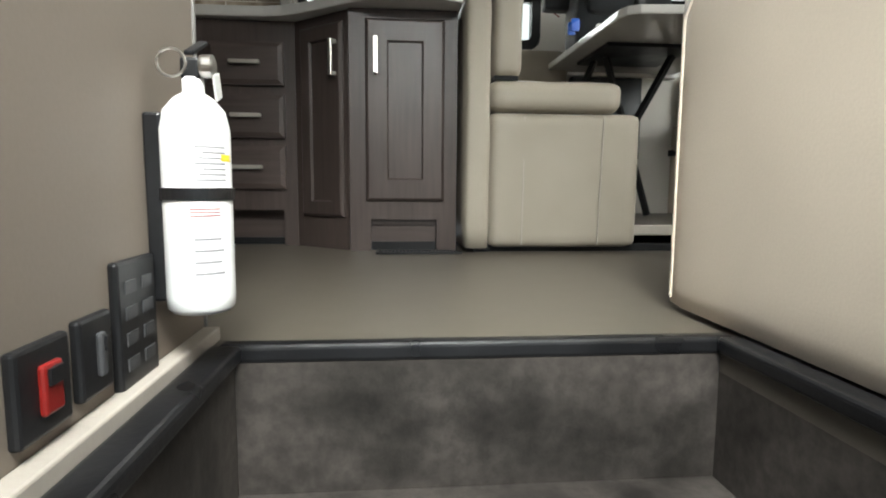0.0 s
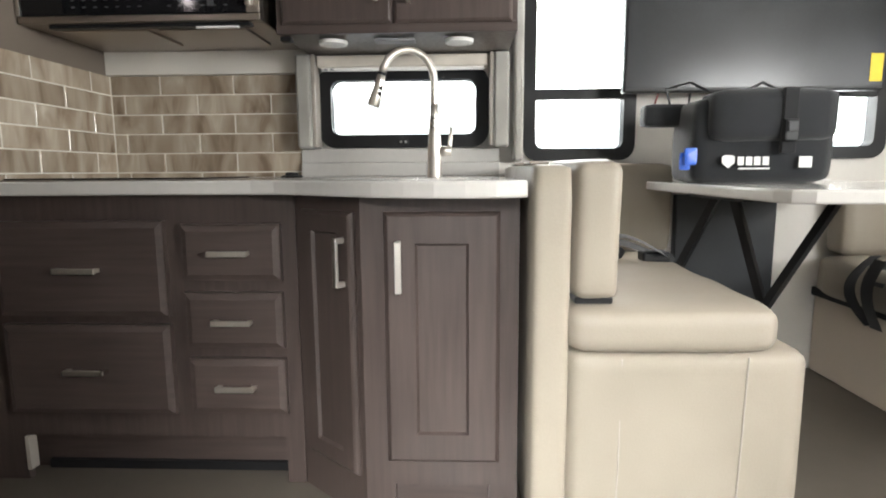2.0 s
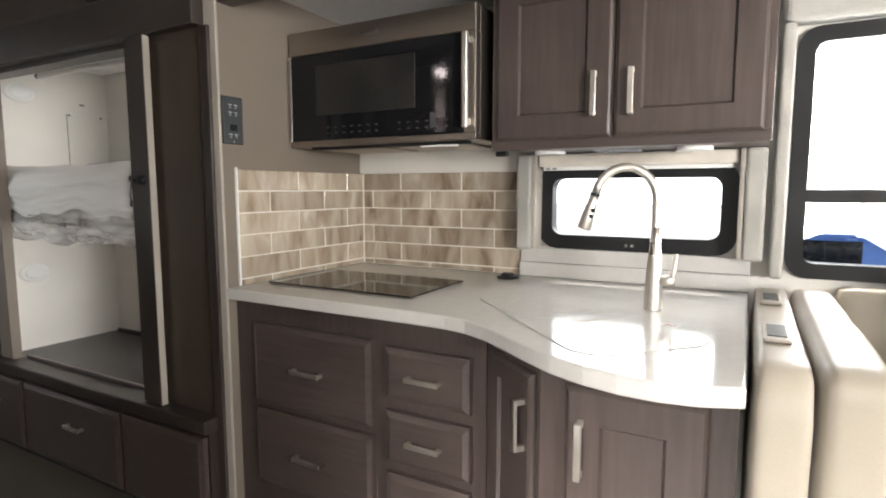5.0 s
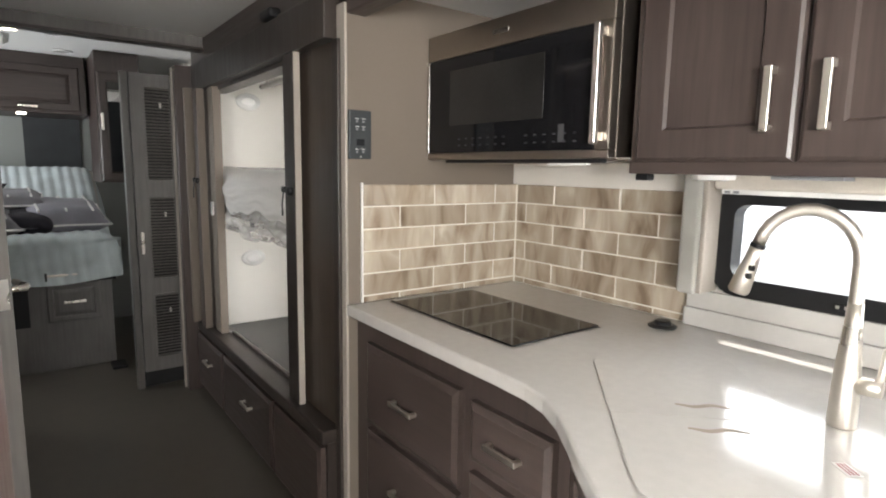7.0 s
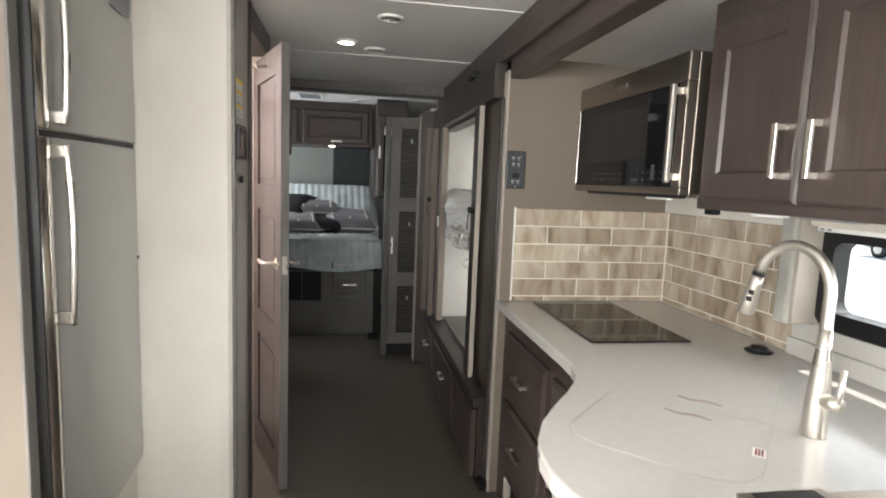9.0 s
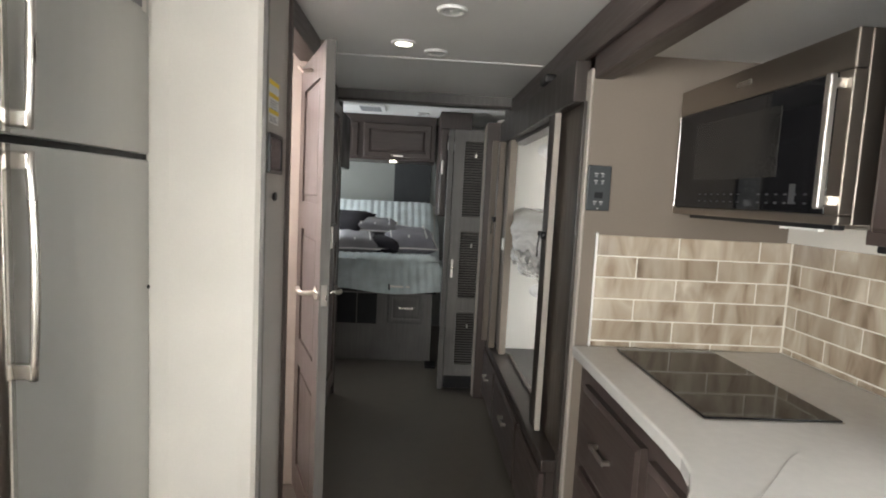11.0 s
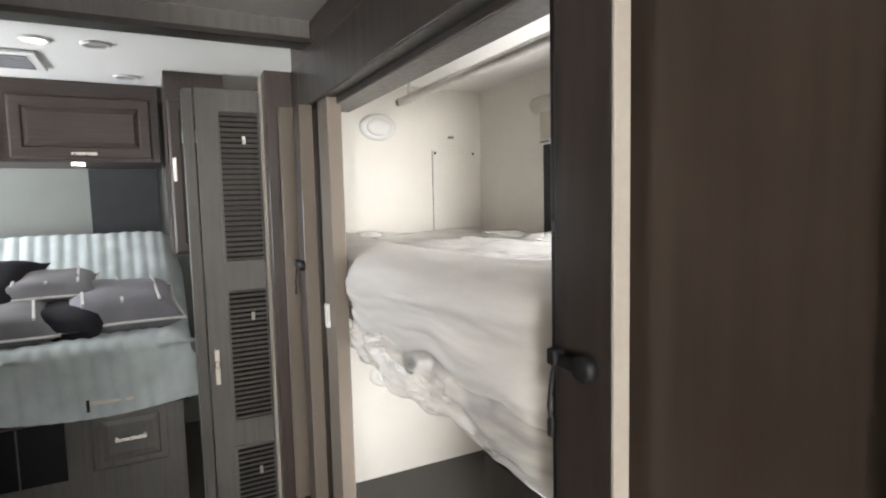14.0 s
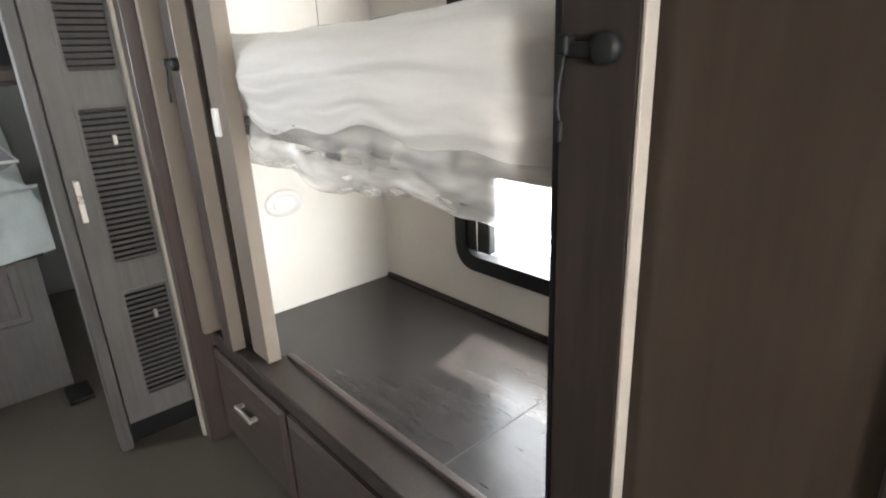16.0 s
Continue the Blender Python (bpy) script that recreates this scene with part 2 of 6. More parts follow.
M_CARBLUE = surface("blue_car_paint", (0.07, 0.17, 0.45), 0.05, 0.2, bump=0.0)
M_CARWHITE = surface("white_car_paint", (0.62, 0.63, 0.64), 0.03, 0.2, bump=0.0)
M_LEAF = surface("tree_foliage", (0.06, 0.10, 0.035), 0.4, 0.7, scale=5)
M_BARK = surface("tree_bark", (0.11, 0.08, 0.06), 0.3, 0.9, scale=8)

# ---- helpers for building ----


def part(name, bm, material, parent=None, label="", smooth=False):
    """Links a bmesh given in world metres as one mesh object, under a thing or a part."""
    if parent is not None:
        at = parent.matrix_world.translation if parent.parent is None else parent.parent.matrix_world.translation + parent.location
        bmesh.ops.translate(bm, verts=bm.verts, vec=-at)
    me = bpy.data.meshes.new(name)
    bmesh.ops.recalc_face_normals(bm, faces=bm.faces)
    bm.to_mesh(me)
    bm.free()
    me.materials.append(material)
    if smooth:
        for p in me.polygons:
            p.use_smooth = True
    ob = new(name, me)
    if parent is not None:
        ob.parent = parent
    if label:
        ob["label"] = label
    return ob


def thing(name, place, label, category, group="", kind=""):
    ob = new(name)
    ob.empty_display_size = 0.05
    ob.matrix_world = Matrix.Translation(place)
    ob.location = place
    return tagged(ob, label, category, group, kind)


def solid(name, bm, material, label, category="", group="", kind="", smooth=False):
    ob = part(name, bm, material, None, "", smooth)
    return tagged(ob, label, category, group, kind)


def box(x0, x1, y0, y1, z0, z1, bevel=0.0, seg=2, bm=None):
    bm = bm or bmesh.new()
    m = Matrix.Translation(((x0 + x1) / 2, (y0 + y1) / 2, (z0 + z1) / 2)) @ Matrix.Diagonal((abs(x1 - x0), abs(y1 - y0), abs(z1 - z0), 1))
    made = bmesh.ops.create_cube(bm, size=1, matrix=m)
    if bevel:
        es = {e for v in made["verts"] for e in v.link_edges}
        bmesh.ops.bevel(bm, geom=list(es), offset=bevel, segments=seg, affect="EDGES", profile=0.5)
    return bm


def slab(outline, z0, z1, bevel=0.0, seg=2):
    """A flat plate with the given outline of (x, y)."""
    bm = bmesh.new()
    f = bm.faces.new([bm.verts.new((x, y, z0)) for x, y in outline])
    up = bmesh.ops.extrude_face_region(bm, geom=[f])
    bmesh.ops.translate(bm, verts=[g for g in up["geom"] if isinstance(g, bmesh.types.BMVert)], vec=(0, 0, z1 - z0))
    bmesh.ops.recalc_face_normals(bm, faces=bm.faces)
    if bevel:
        es = [e for e in bm.edges if len(e.link_faces) == 2 and abs(e.verts[0].co.z - e.verts[1].co.z) < 1e-6]
        bmesh.ops.bevel(bm, geom=es, offset=bevel, segments=seg, affect="EDGES", profile=0.5)
    return bm


def tube(points, radius, sides=10, bm=None, taper=None):
    """A round bar along points."""
    bm = bm or bmesh.new()
    pts = [Vector(p) for p in points]
    rings = []
    side = None
    for i, p in enumerate(pts):
        d = (pts[min(i + 1, len(pts) - 1)] - pts[max(i - 1, 0)]).normalized()
        ref = side if side is not None else (Vector((0, 0, 1)) if abs(d.z) < 0.9 else Vector((1, 0, 0)))
        u = (ref - d * ref.dot(d)).normalized()
        v = d.cross(u)
        side = u
        r = taper[i] if taper else radius
        rings.append([bm.verts.new(p + r * (math.cos(a) * u + math.sin(a) * v)) for a in [2 * math.pi * k / sides for k in range(sides)]])
    for a, b in zip(rings, rings[1:]):
        for k in range(sides):
            bm.faces.new((a[k], a[(k + 1) % sides], b[(k + 1) % sides], b[k]))
    bm.faces.new(rings[0][::-1])
    bm.faces.new(rings[-1])
    return bm


def lathe(profile, place, sides=24, axis="z"):
    """A turned body from (radius, height) pairs."""
    bm = bmesh.new()
    rings = []
    for r, h in profile:
        rings.append([bm.verts.new((r * math.cos(2 * math.pi * k / sides), r * math.sin(2 * math.pi * k / sides), h)) for k in range(sides)])
    for a, b in zip(rings, rings[1:]):
        for k in range(sides):
            bm.faces.new((a[k], a[(k + 1) % sides], b[(k + 1) % sides], b[k]))
    bm.faces.new(rings[0][::-1])
    bm.faces.new(rings[-1])
    if axis == "y":
        bm.transform(Matrix.Rotation(radians(90), 4, "X"))
    if axis == "x":
        bm.transform(Matrix.Rotation(radians(90), 4, "Y"))
    bm.transform(Matrix.Translation(place))
    return bm


def cushion(x0, x1, y0, y1, z0, z1, round_=0.04, puff=0.008, seed=0, cuts=8):
    """A padded block: rounded edges, gently swollen and uneven faces."""
    bm = bmesh.new()
    cx, cy, cz = (x0 + x1) / 2, (y0 + y1) / 2, (z0 + z1) / 2
    hx, hy, hz = (x1 - x0) / 2, (y1 - y0) / 2, (z1 - z0) / 2
    bmesh.ops.create_cube(bm, size=2)
    bmesh.ops.subdivide_edges(bm, edges=bm.edges, cuts=cuts, use_grid_fill=True)
    for v in bm.verts:
        p = Vector((v.co.x * hx, v.co.y * hy, v.co.z * hz))
        inner = Vector((max(-hx + round_, min(hx - round_, p.x)), max(-hy + round_, min(hy - round_, p.y)), max(-hz + round_, min(hz - round_, p.z))))
        d = p - inner
        n = d.normalized() if d.length > 1e-6 else Vector((0, 0, 0))
        q = inner + n * round_
        swell = puff * (1 - v.co.x ** 2 * 0.8) * (1 - v.co.y ** 2 * 0.8) * (1 - v.co.z ** 2 * 0.8)
        out = Vector((q.x / hx, q.y / hy, q.z / hz)).normalized()
        q += n * swell * 2 + n * 0.35 * puff * noise.noise(Vector((q.x * 6 + seed, q.y * 6, q.z * 6)))
        v.co = q + Vector((cx, cy, cz))
    return bm


def placed(bm, m):
    bm.transform(m)
    return bm


def grid_sheet(nx, ny, fn):
    """A sheet of nx by ny cells, whose corners fn(u, v) gives."""
    bm = bmesh.new()
    vs = [[bm.verts.new(fn(i / nx, j / ny)) for i in range(nx + 1)] for j in range(ny + 1)]
    for j in range(ny):
        for i in range(nx):
            bm.faces.new((vs[j][i], vs[j][i + 1], vs[j + 1][i + 1], vs[j + 1][i]))
    return bm


def panel_door(w, h, t=0.019, stile=0.055, raised=True):
    """A framed cabinet door from (0, 0, 0), w wide along x, h high, its front at y = 0 and its back at y = t."""
    bm = box(0, w, 0, t, 0, h)
    front = [f for f in bm.faces if f.normal.y < -0.5]
    edges = list(front[0].edges)
    bmesh.ops.bevel(bm, geom=edges, offset=0.011, segments=2, affect="EDGES", profile=0.35)
    bm.faces.ensure_lookup_table()
    front = max((f for f in bm.faces if f.normal.y < -0.5), key=lambda f: f.calc_area())
    bmesh.ops.inset_region(bm, faces=[front], thickness=stile - 0.011, use_even_offset=True)
    bmesh.ops.inset_region(bm, faces=[front], thickness=0.006, depth=-0.009, use_even_offset=True)
    if raised:
        bmesh.ops.inset_region(bm, faces=[front], thickness=0.004, use_even_offset=True)
        bmesh.ops.inset_region(bm, faces=[front], thickness=0.022, depth=0.006, use_even_offset=True)
    return bm


def slab_drawer(w, h, t=0.02):
    """A drawer front with a wide bevelled border."""
    bm = box(0, w, 0, t, 0, h)
    front = max((f for f in bm.faces if f.normal.y < -0.5), key=lambda f: f.calc_area())
    bmesh.ops.inset_region(bm, faces=[front], thickness=0.004, use_even_offset=True)
    bmesh.ops.inset_region(bm, faces=[front], thickness=0.016, depth=0.007, use_even_offset=True)
    return bm


def bar_handle(length, upright=False):
    """A flat bow handle centred at the origin, standing off towards -y."""
    bm = bmesh.new()
    h = length / 2
    if upright:
        box(-0.008, 0.008, -0.030, -0.021, -h, h, 0.0015, 1, bm)
        for s in (-1, 1):
            box(-0.0055, 0.0055, -0.022, 0, s * (h - 0.007) - 0.007, s * (h - 0.007) + 0.007, 0.0, 1, bm)
    else:
        box(-h, h, -0.030, -0.021, -0.008, 0.008, 0.0015, 1, bm)
        for s in (-1, 1):
            box(s * (h - 0.007) - 0.007, s * (h - 0.007) + 0.007, -0.022, 0, -0.0055, 0.0055, 0.0, 1, bm)
    return bm


def facing(origin, yaw=0.0):
    """Puts a front that looks to -y at origin, turned by yaw degrees about z."""
    return Matrix.Translation(origin) @ Matrix.Rotation(radians(yaw), 4, "Z")


def wall_with_holes(axis, at, thick, a0, a1, z0, z1, holes, outward=1):
    """Boxes that fill a wall round its openings. axis 'y': the wall stands at y = at and runs along x. holes: (a0, a1, z0, z1)."""
    bm = bmesh.new()
    xs = sorted({a0, a1, *[h[0] for h in holes], *[h[1] for h in holes]})
    zs = sorted({z0, z1, *[h[2] for h in holes], *[h[3] for h in holes]})
    for i in range(len(xs) - 1):
        run = None
        for j in range(len(zs) - 1):
            mx, mz = (xs[i] + xs[i + 1]) / 2, (zs[j] + zs[j + 1]) / 2
            hole = any(h[0] < mx < h[1] and h[2] < mz < h[3] for h in holes)
            if not hole:
                run = [zs[j], zs[j + 1]] if run is None else [run[0], zs[j + 1]]
            if run and (hole or j == len(zs) - 2):
                lo, hi = sorted((at, at + outward * thick))
                if axis == "y":
                    box(xs[i], xs[i + 1], lo, hi, run[0], run[1], 0, 1, bm)
                else:
                    box(lo, hi, xs[i], xs[i + 1], run[0], run[1], 0, 1, bm)
                run = None
    bmesh.ops.remove_doubles(bm, verts=bm.verts, dist=1e-5)
    return bm


def rounded_rect(w, h, r, n=5):
    pts = []
    for cx, cz, a0 in ((w / 2 - r, h / 2 - r, 0), (-w / 2 + r, h / 2 - r, 90), (-w / 2 + r, -h / 2 + r, 180), (w / 2 - r, -h / 2 + r, 270)):
        for k in range(n + 1):
            a = radians(a0 + 90 * k / n)
            pts.append((cx + r * math.cos(a), cz + r * math.sin(a)))
    return pts


def ring_frame(cx, y, cz, w, h, border, depth, r):
    """A rounded frame in a wall that runs along x, its face towards -y at y."""
    bm = bmesh.new()
    outer, inner = rounded_rect(w, h, r), rounded_rect(w - 2 * border, h - 2 * border, max(0.01, r - border * 0.6))
    n = len(outer)
    v = [[bm.verts.new((cx + p[0], yy, cz + p[1])) for p in ps] for ps, yy in ((outer, y + depth), (outer, y), (inner, y), (inner, y + depth))]
    for a, b in ((0, 1), (1, 2), (2, 3), (3, 0)):
        for k in range(n):
            bm.faces.new((v[a][k], v[a][(k + 1) % n], v[b][(k + 1) % n], v[b][k]))
    return bm


def lettering(name, text, size, m, material, parent, depth=0.001):
    cu = bpy.data.curves.new(name, "FONT")
    cu.body, cu.size, cu.extrude = text, size, depth
    cu.align_x = "CENTER"
    tmp = bpy.data.objects.new(name, cu)
    scene.collection.objects.link(tmp)
    me = bpy.data.meshes.new_from_object(tmp.evaluated_get(bpy.context.evaluated_depsgraph_get()))
    bpy.data.objects.remove(tmp)
    bm = bmesh.new()
    bm.from_mesh(me)
    bm.transform(m)
    return part(name, bm, material, parent)

# ---- the setting ----
H_CEIL, Y_BACK, X_SIDE = 2.13, 3.15, -1.335

# floor with the opening of the entry steps
bm = bmesh.new()
for x0, x1, y0, y1 in ((-5.4, -0.2, 0.1, 2.6), (0.56, 3.2, 0.1, 2.6), (-0.2, 0.56, 0.92, 2.6)):
    box(x0, x1, y0, y1, -0.05, 0.0, 0, 1, bm)
solid("floor", bm, M_FLOOR, "grey-beige vinyl floor with a faint mottled grain", kind="structure")

steps = thing("entry_steps", (0.18, 0.5, -0.5), "charcoal lined entry stepwell with black rubber edge trim", "steps", kind="structure")
part("riser", box(-0.2, 0.56, 0.905, 0.92, -0.228, -0.02), M_STEP, steps)
part("tread", box(-0.2, 0.56, 0.62, 0.92, -0.252, -0.2285), M_STEP, steps)
part("riser", box(-0.2, 0.56, 0.61, 0.625, -0.52, -0.2525), M_STEP, steps)
part("tread", box(-0.2, 0.56, 0.15, 0.62, -0.545, -0.521), M_STEP, steps)
part("liner", box(-0.225, -0.2, 0.06, 0.93, -0.545, -0.002), M_STEP, steps)
part("liner", box(0.56, 0.585, 0.06, 0.93, -0.545, -0.002), M_STEP, steps)
part("nosing", box(-0.225, 0.585, 0.902, 0.935, -0.022, 0.008, 0.008, 3), M_BLACKRUB, steps, "black rubber nosing, scuffed")
part("edge_trim", box(-0.235, -0.188, 0.08, 0.905, -0.018, 0.009, 0.008, 3), M_BLACKRUB, steps)
part("edge_trim", box(0.55, 0.592, 0.08, 0.905, -0.018, 0.009, 0.008, 3), M_BLACKRUB, steps)
part("grab_hook", tube([(0.552, 0.42, -0.16), (0.51, 0.42, -0.15), (0.5, 0.44, -0.17), (0.51, 0.46, -0.2)], 0.014), M_BLACK, steps)

# outer walls
solid("wall_kerb_side", wall_with_holes("y", 0.1, 0.05, -5.4, 3.2, -0.6, H_CEIL,
      [(-0.2, 0.56, -0.6, 1.75), (2.0, 2.95, 1.05, 1.75), (-4.85, -3.95, 1.1, 1.7)], -1), M_WALLWHITE, "off-white wallpapered outer wall with an entry opening", kind="structure")
solid("wall_slide_out", wall_with_holes("y", Y_BACK, 0.06, -3.5, 2.25, 0.0, 2.02,
      [(-0.43, 0.21, 1.07, 1.335), (0.41, 0.80, 1.01, 1.74), (1.42, 1.79, 1.01, 1.74), (-2.84, -1.85, 0.55, 1.76)]), M_WALLWHITE, "cream wallpapered slide-out wall with window openings", kind="structure")
solid("wall_rear", box(-5.46, -5.4, 0.05, 3.2, -0.05, H_CEIL + 0.1), M_HEADWALL, "grey-green vinyl rear wall of the bedroom", kind="structure")
solid("wall_front", wall_with_holes("x", 3.2, 0.06, 0.05, 2.66, -0.05, H_CEIL, [(0.4, 2.3, 1.0, 1.85)]), M_WALLWHITE, "pale front wall with a windscreen opening", kind="structure")
solid("wall_driver_side_bedroom", box(-5.4, -3.46, 2.55, 2.6, 0, H_CEIL + 0.1), M_WALL, "cream bedroom side wall", kind="structure")
solid("wall_driver_side_cab", box(2.25, 3.2, 2.55, 2.6, 0, H_CEIL), M_WALLWHITE, "pale cab side wall", kind="structure")
solid("wall_slide_end", box(2.19, 2.25, 2.3, 3.15, 0, 2.02), M_WALLWHITE, "cream end wall of the slide-out", kind="structure")
solid("wall_slide_end_rear", box(-3.5, -3.44, 2.3, 3.15, 0, 2.02), M_WALLWHITE, "cream end wall of the bunk slide-out", kind="structure")

# ceilings
solid("ceiling", box(-3.2, 3.2, 0.05, 2.42, H_CEIL, H_CEIL + 0.04), M_CEIL, "pale vinyl ceiling", kind="structure")
solid("ceiling_bedroom", box(-5.4, -3.2, 0.05, 2.6, H_CEIL + 0.07, H_CEIL + 0.11), M_CEIL, "pale vinyl bedroom ceiling", kind="structure")
solid("ceiling_slide_out", box(-3.5, 2.25, 2.42, Y_BACK + 0.06, 1.985, 2.02), M_CEIL, "white slide-out ceiling", kind="structure")
for i, x in enumerate((-1.2, -2.2, -0.1, 1.2)):
    solid("ceiling_seam", box(x - 0.006, x + 0.006, 1.26 if x < -1 else 0.12, 2.4, H_CEIL - 0.004, H_CEIL + 0.002, 0.001, 1), M_WHITEPL, "thin white ceiling seam strip", "trim", kind="structure")
solid("ceiling_beam", box(-3.24, -3.14, 1.12, 2.36, 2.055, H_CEIL + 0.075, 0.004), M_GREY, "grey board across the ceiling before the bedroom", "beam", kind="structure")
solid("beam_trim", box(-3.14, -3.125, 1.12, 2.36, 2.05, 2.068, 0.002), M_FRAME, "dark strip along the ceiling board", "trim", kind="structure")

# the fascia over the slide-out
solid("slide_fascia", box(-3.44, 0.25, 2.345, 2.42, 1.895, H_CEIL - 0.002, 0.006), M_WOOD_X, "dark stained fascia board over the slide-out opening", "trim", kind="structure")
solid("fascia_lip", box(-3.44, 0.25, 2.325, 2.345, 1.975, 2.0, 0.004), M_WOOD_X, "stained moulding along the fascia", "trim", kind="structure")
solid("fascia_pale", box(0.25, 2.25, 2.36, 2.42, 1.9, H_CEIL - 0.002, 0.006), M_WALLWHITE, "white fascia board over the dinette", "trim", kind="structure")
solid("fascia_seal", box(-2.02, -1.9, 2.29, 2.345, 1.99, 2.03, 0.012, 3), M_BLACKRUB, "short black seal on the fascia", "trim", kind="structure")

# slide-out floor under the dinette
plat = thing("dinette_platform", (1.2, 2.6, 0), "raised vinyl platform under the dinette with a pale front edge", "platform", kind="structure")
part("deck", box(0.34, 2.19, 2.15, 3.15, 0.03, 0.098), M_FLOOR, plat)
part("edge_strip", box(0.34, 2.19, 2.128, 2.15, 0.062, 0.102, 0.004), M_EDGE, plat, "pale edge strip")
part("skirt", box(0.34, 2.19, 2.15, 2.17, 0.0, 0.062), M_BLACK, plat)

# entry-side panel and refrigerator housing
pan = thing("wall_entry_panel", (-0.25, 0.5, 0), "taupe board beside the entry steps with a pale base strip", "wall panel", kind="structure")
part("board", box(-0.30, -0.262, 0.1, 0.968, 0.0, H_CEIL), M_TAUPE, pan)
part("end_strip", box(-0.302, -0.258, 0.968, 0.976, 0.0, H_CEIL, 0.002), M_GREY, pan)
part("base_strip", box(-0.262, -0.236, 0.1, 0.965, 0.0, 0.022, 0.003), M_EDGE, pan)
house = thing("refrigerator_housing", (-0.62, 0.55, 0), "cream boxed-in housing round the refrigerator", "cabinet", kind="structure")
part("base_panel", box(-0.97, -0.302, 0.90, 0.95, 0.0, 0.43), M_WALLWHITE, house)
part("top_panel", box(-0.97, -0.302, 0.90, 0.95, 2.0, H_CEIL), M_WALLWHITE, house)
part("side_panel", box(-0.99, -0.955, 0.1, 0.95, 0.0, H_CEIL), M_WALLWHITE, house)

# the white return wall with its soft corner and the grey jamb
bm = slab([(-0.955, 0.6), (-0.945, 0.94), (-0.965, 1.02), (-1.045, 1.205), (-1.062, 1.236), (-1.085, 1.252), (-1.12, 1.252), (-1.12, 0.6)], 0, H_CEIL)
solid("wall_return", bm, M_WALLWHITE, "white wallpapered return wall with a rounded corner", kind="structure")
jamb = thing("wall_bath_front", (-1.25, 1.23, 0), "pale grey board beside the bathroom doorway", "wall panel", kind="structure")
part("board", box(-1.365, -1.088, 1.20, 1.255, 0, H_CEIL), surface("pale_grey_board", (0.40, 0.375, 0.345), 0.05, 0.5, scale=3), jamb)
part("corner_strip", box(-1.098, -1.078, 1.245, 1.262, 0, H_CEIL, 0.006, 3), M_GREY, jamb)
part("door_jamb", box(-1.395, -1.365, 1.17, 1.268, 0, H_CEIL, 0.004), M_WOOD, jamb)
part("door_jamb", box(-2.0, -1.965, 1.13, 1.295, 0, H_CEIL, 0.004), M_EDGE, jamb, "pale hinge-side jamb")
part("door_head", box(-1.965, -1.395, 1.17, 1.262, 2.03, H_CEIL, 0.003), M_WOOD_X, jamb)

# bathroom
solid("wall_bath_rear", box(-2.02, -1.985, 0.1, 1.13, 0, H_CEIL), M_WALLWHITE, "white bathroom partition", kind="structure")
solid("wall_bath_side", box(-1.12, -1.08, 0.1, 0.6, 0, H_CEIL), M_WALLWHITE, "white bathroom side wall", kind="structure")
M_SHOWER = surface("shower_white", (0.80, 0.79, 0.78), 0.02, 0.3, bump=0.0)
M_ROSE = surface("rose_trim", (0.42, 0.29, 0.26), 0.05, 0.45)
shower = thing("shower_enclosure", (-1.85, 0.6, 0), "glossy white shower enclosure with bronze-rose rails", "shower")
part("wall_panel", box(-1.985, -1.97, 0.12, 1.12, 0.42, 2.0, 0.004), M_SHOWER, shower)
part("pan", box(-1.985, -1.5, 0.12, 0.95, 0.0, 0.14, 0.02, 3), M_SHOWER, shower)
part("rail", box(-1.97, -1.945, 0.12, 1.10, 1.79, 1.83, 0.006), M_ROSE, shower, "bronze-rose rail")
part("rail", box(-1.97, -1.945, 0.12, 1.10, 0.43, 0.465, 0.006), M_ROSE, shower, "bronze-rose rail")
part("hook", box(-1.97, -1.93, 0.88, 0.91, 1.22, 1.235, 0.004), M_BLACK, shower)

# outside
solid("ground", slab([(-400, -400), (400, -400), (400, 400), (-400, 400)], -1.0, -0.95), M_GROUND, "pale concrete yard reaching the horizon", kind="structure")

# added glowing arc, stands in for the bright sky and whitens the windows
M_SKYGLOW = lamp_glow("sky_glow_sheet", (1.0, 0.99, 0.97), 2.2)
glow_arc = grid_sheet(28, 2, lambda u, v: (90 * math.cos(radians(10 + 160 * u)), 90 * math.sin(radians(10 + 160 * u)), -1.2 + 34 * v))
solid("backdrop", glow_arc, M_SKYGLOW, "glowing white sheet beyond the yard, added in place of a bright sky", kind="structure")

# ---- windows ----


def rv_window(name, cx, cz, w, h, border, r, label, split=None):
    """A black-framed window in the slide-out wall, with an optional cross bar at height split."""
    win = thing(name, (cx, Y_BACK, cz - h / 2), label, "window", kind="structure")
    part("window_frame", ring_frame(cx, Y_BACK - 0.022, cz, w + 2 * border, h + 2 * border, border + 0.004, 0.06, r), M_BLACK, win, "black plastic frame")
    p = part("pane", box(cx - w / 2 - 0.005, cx + w / 2 + 0.005, Y_BACK + 0.02, Y_BACK + 0.024, cz - h / 2 - 0.005, cz + h / 2 + 0.005), M_GLASS, win, "clear glass")
    p.visible_shadow = False
    if split:
        part("cross_bar", box(cx - w / 2, cx + w / 2, Y_BACK - 0.018, Y_BACK + 0.018, split - 0.022, split + 0.022, 0.005), M_BLACK, win)
    return win


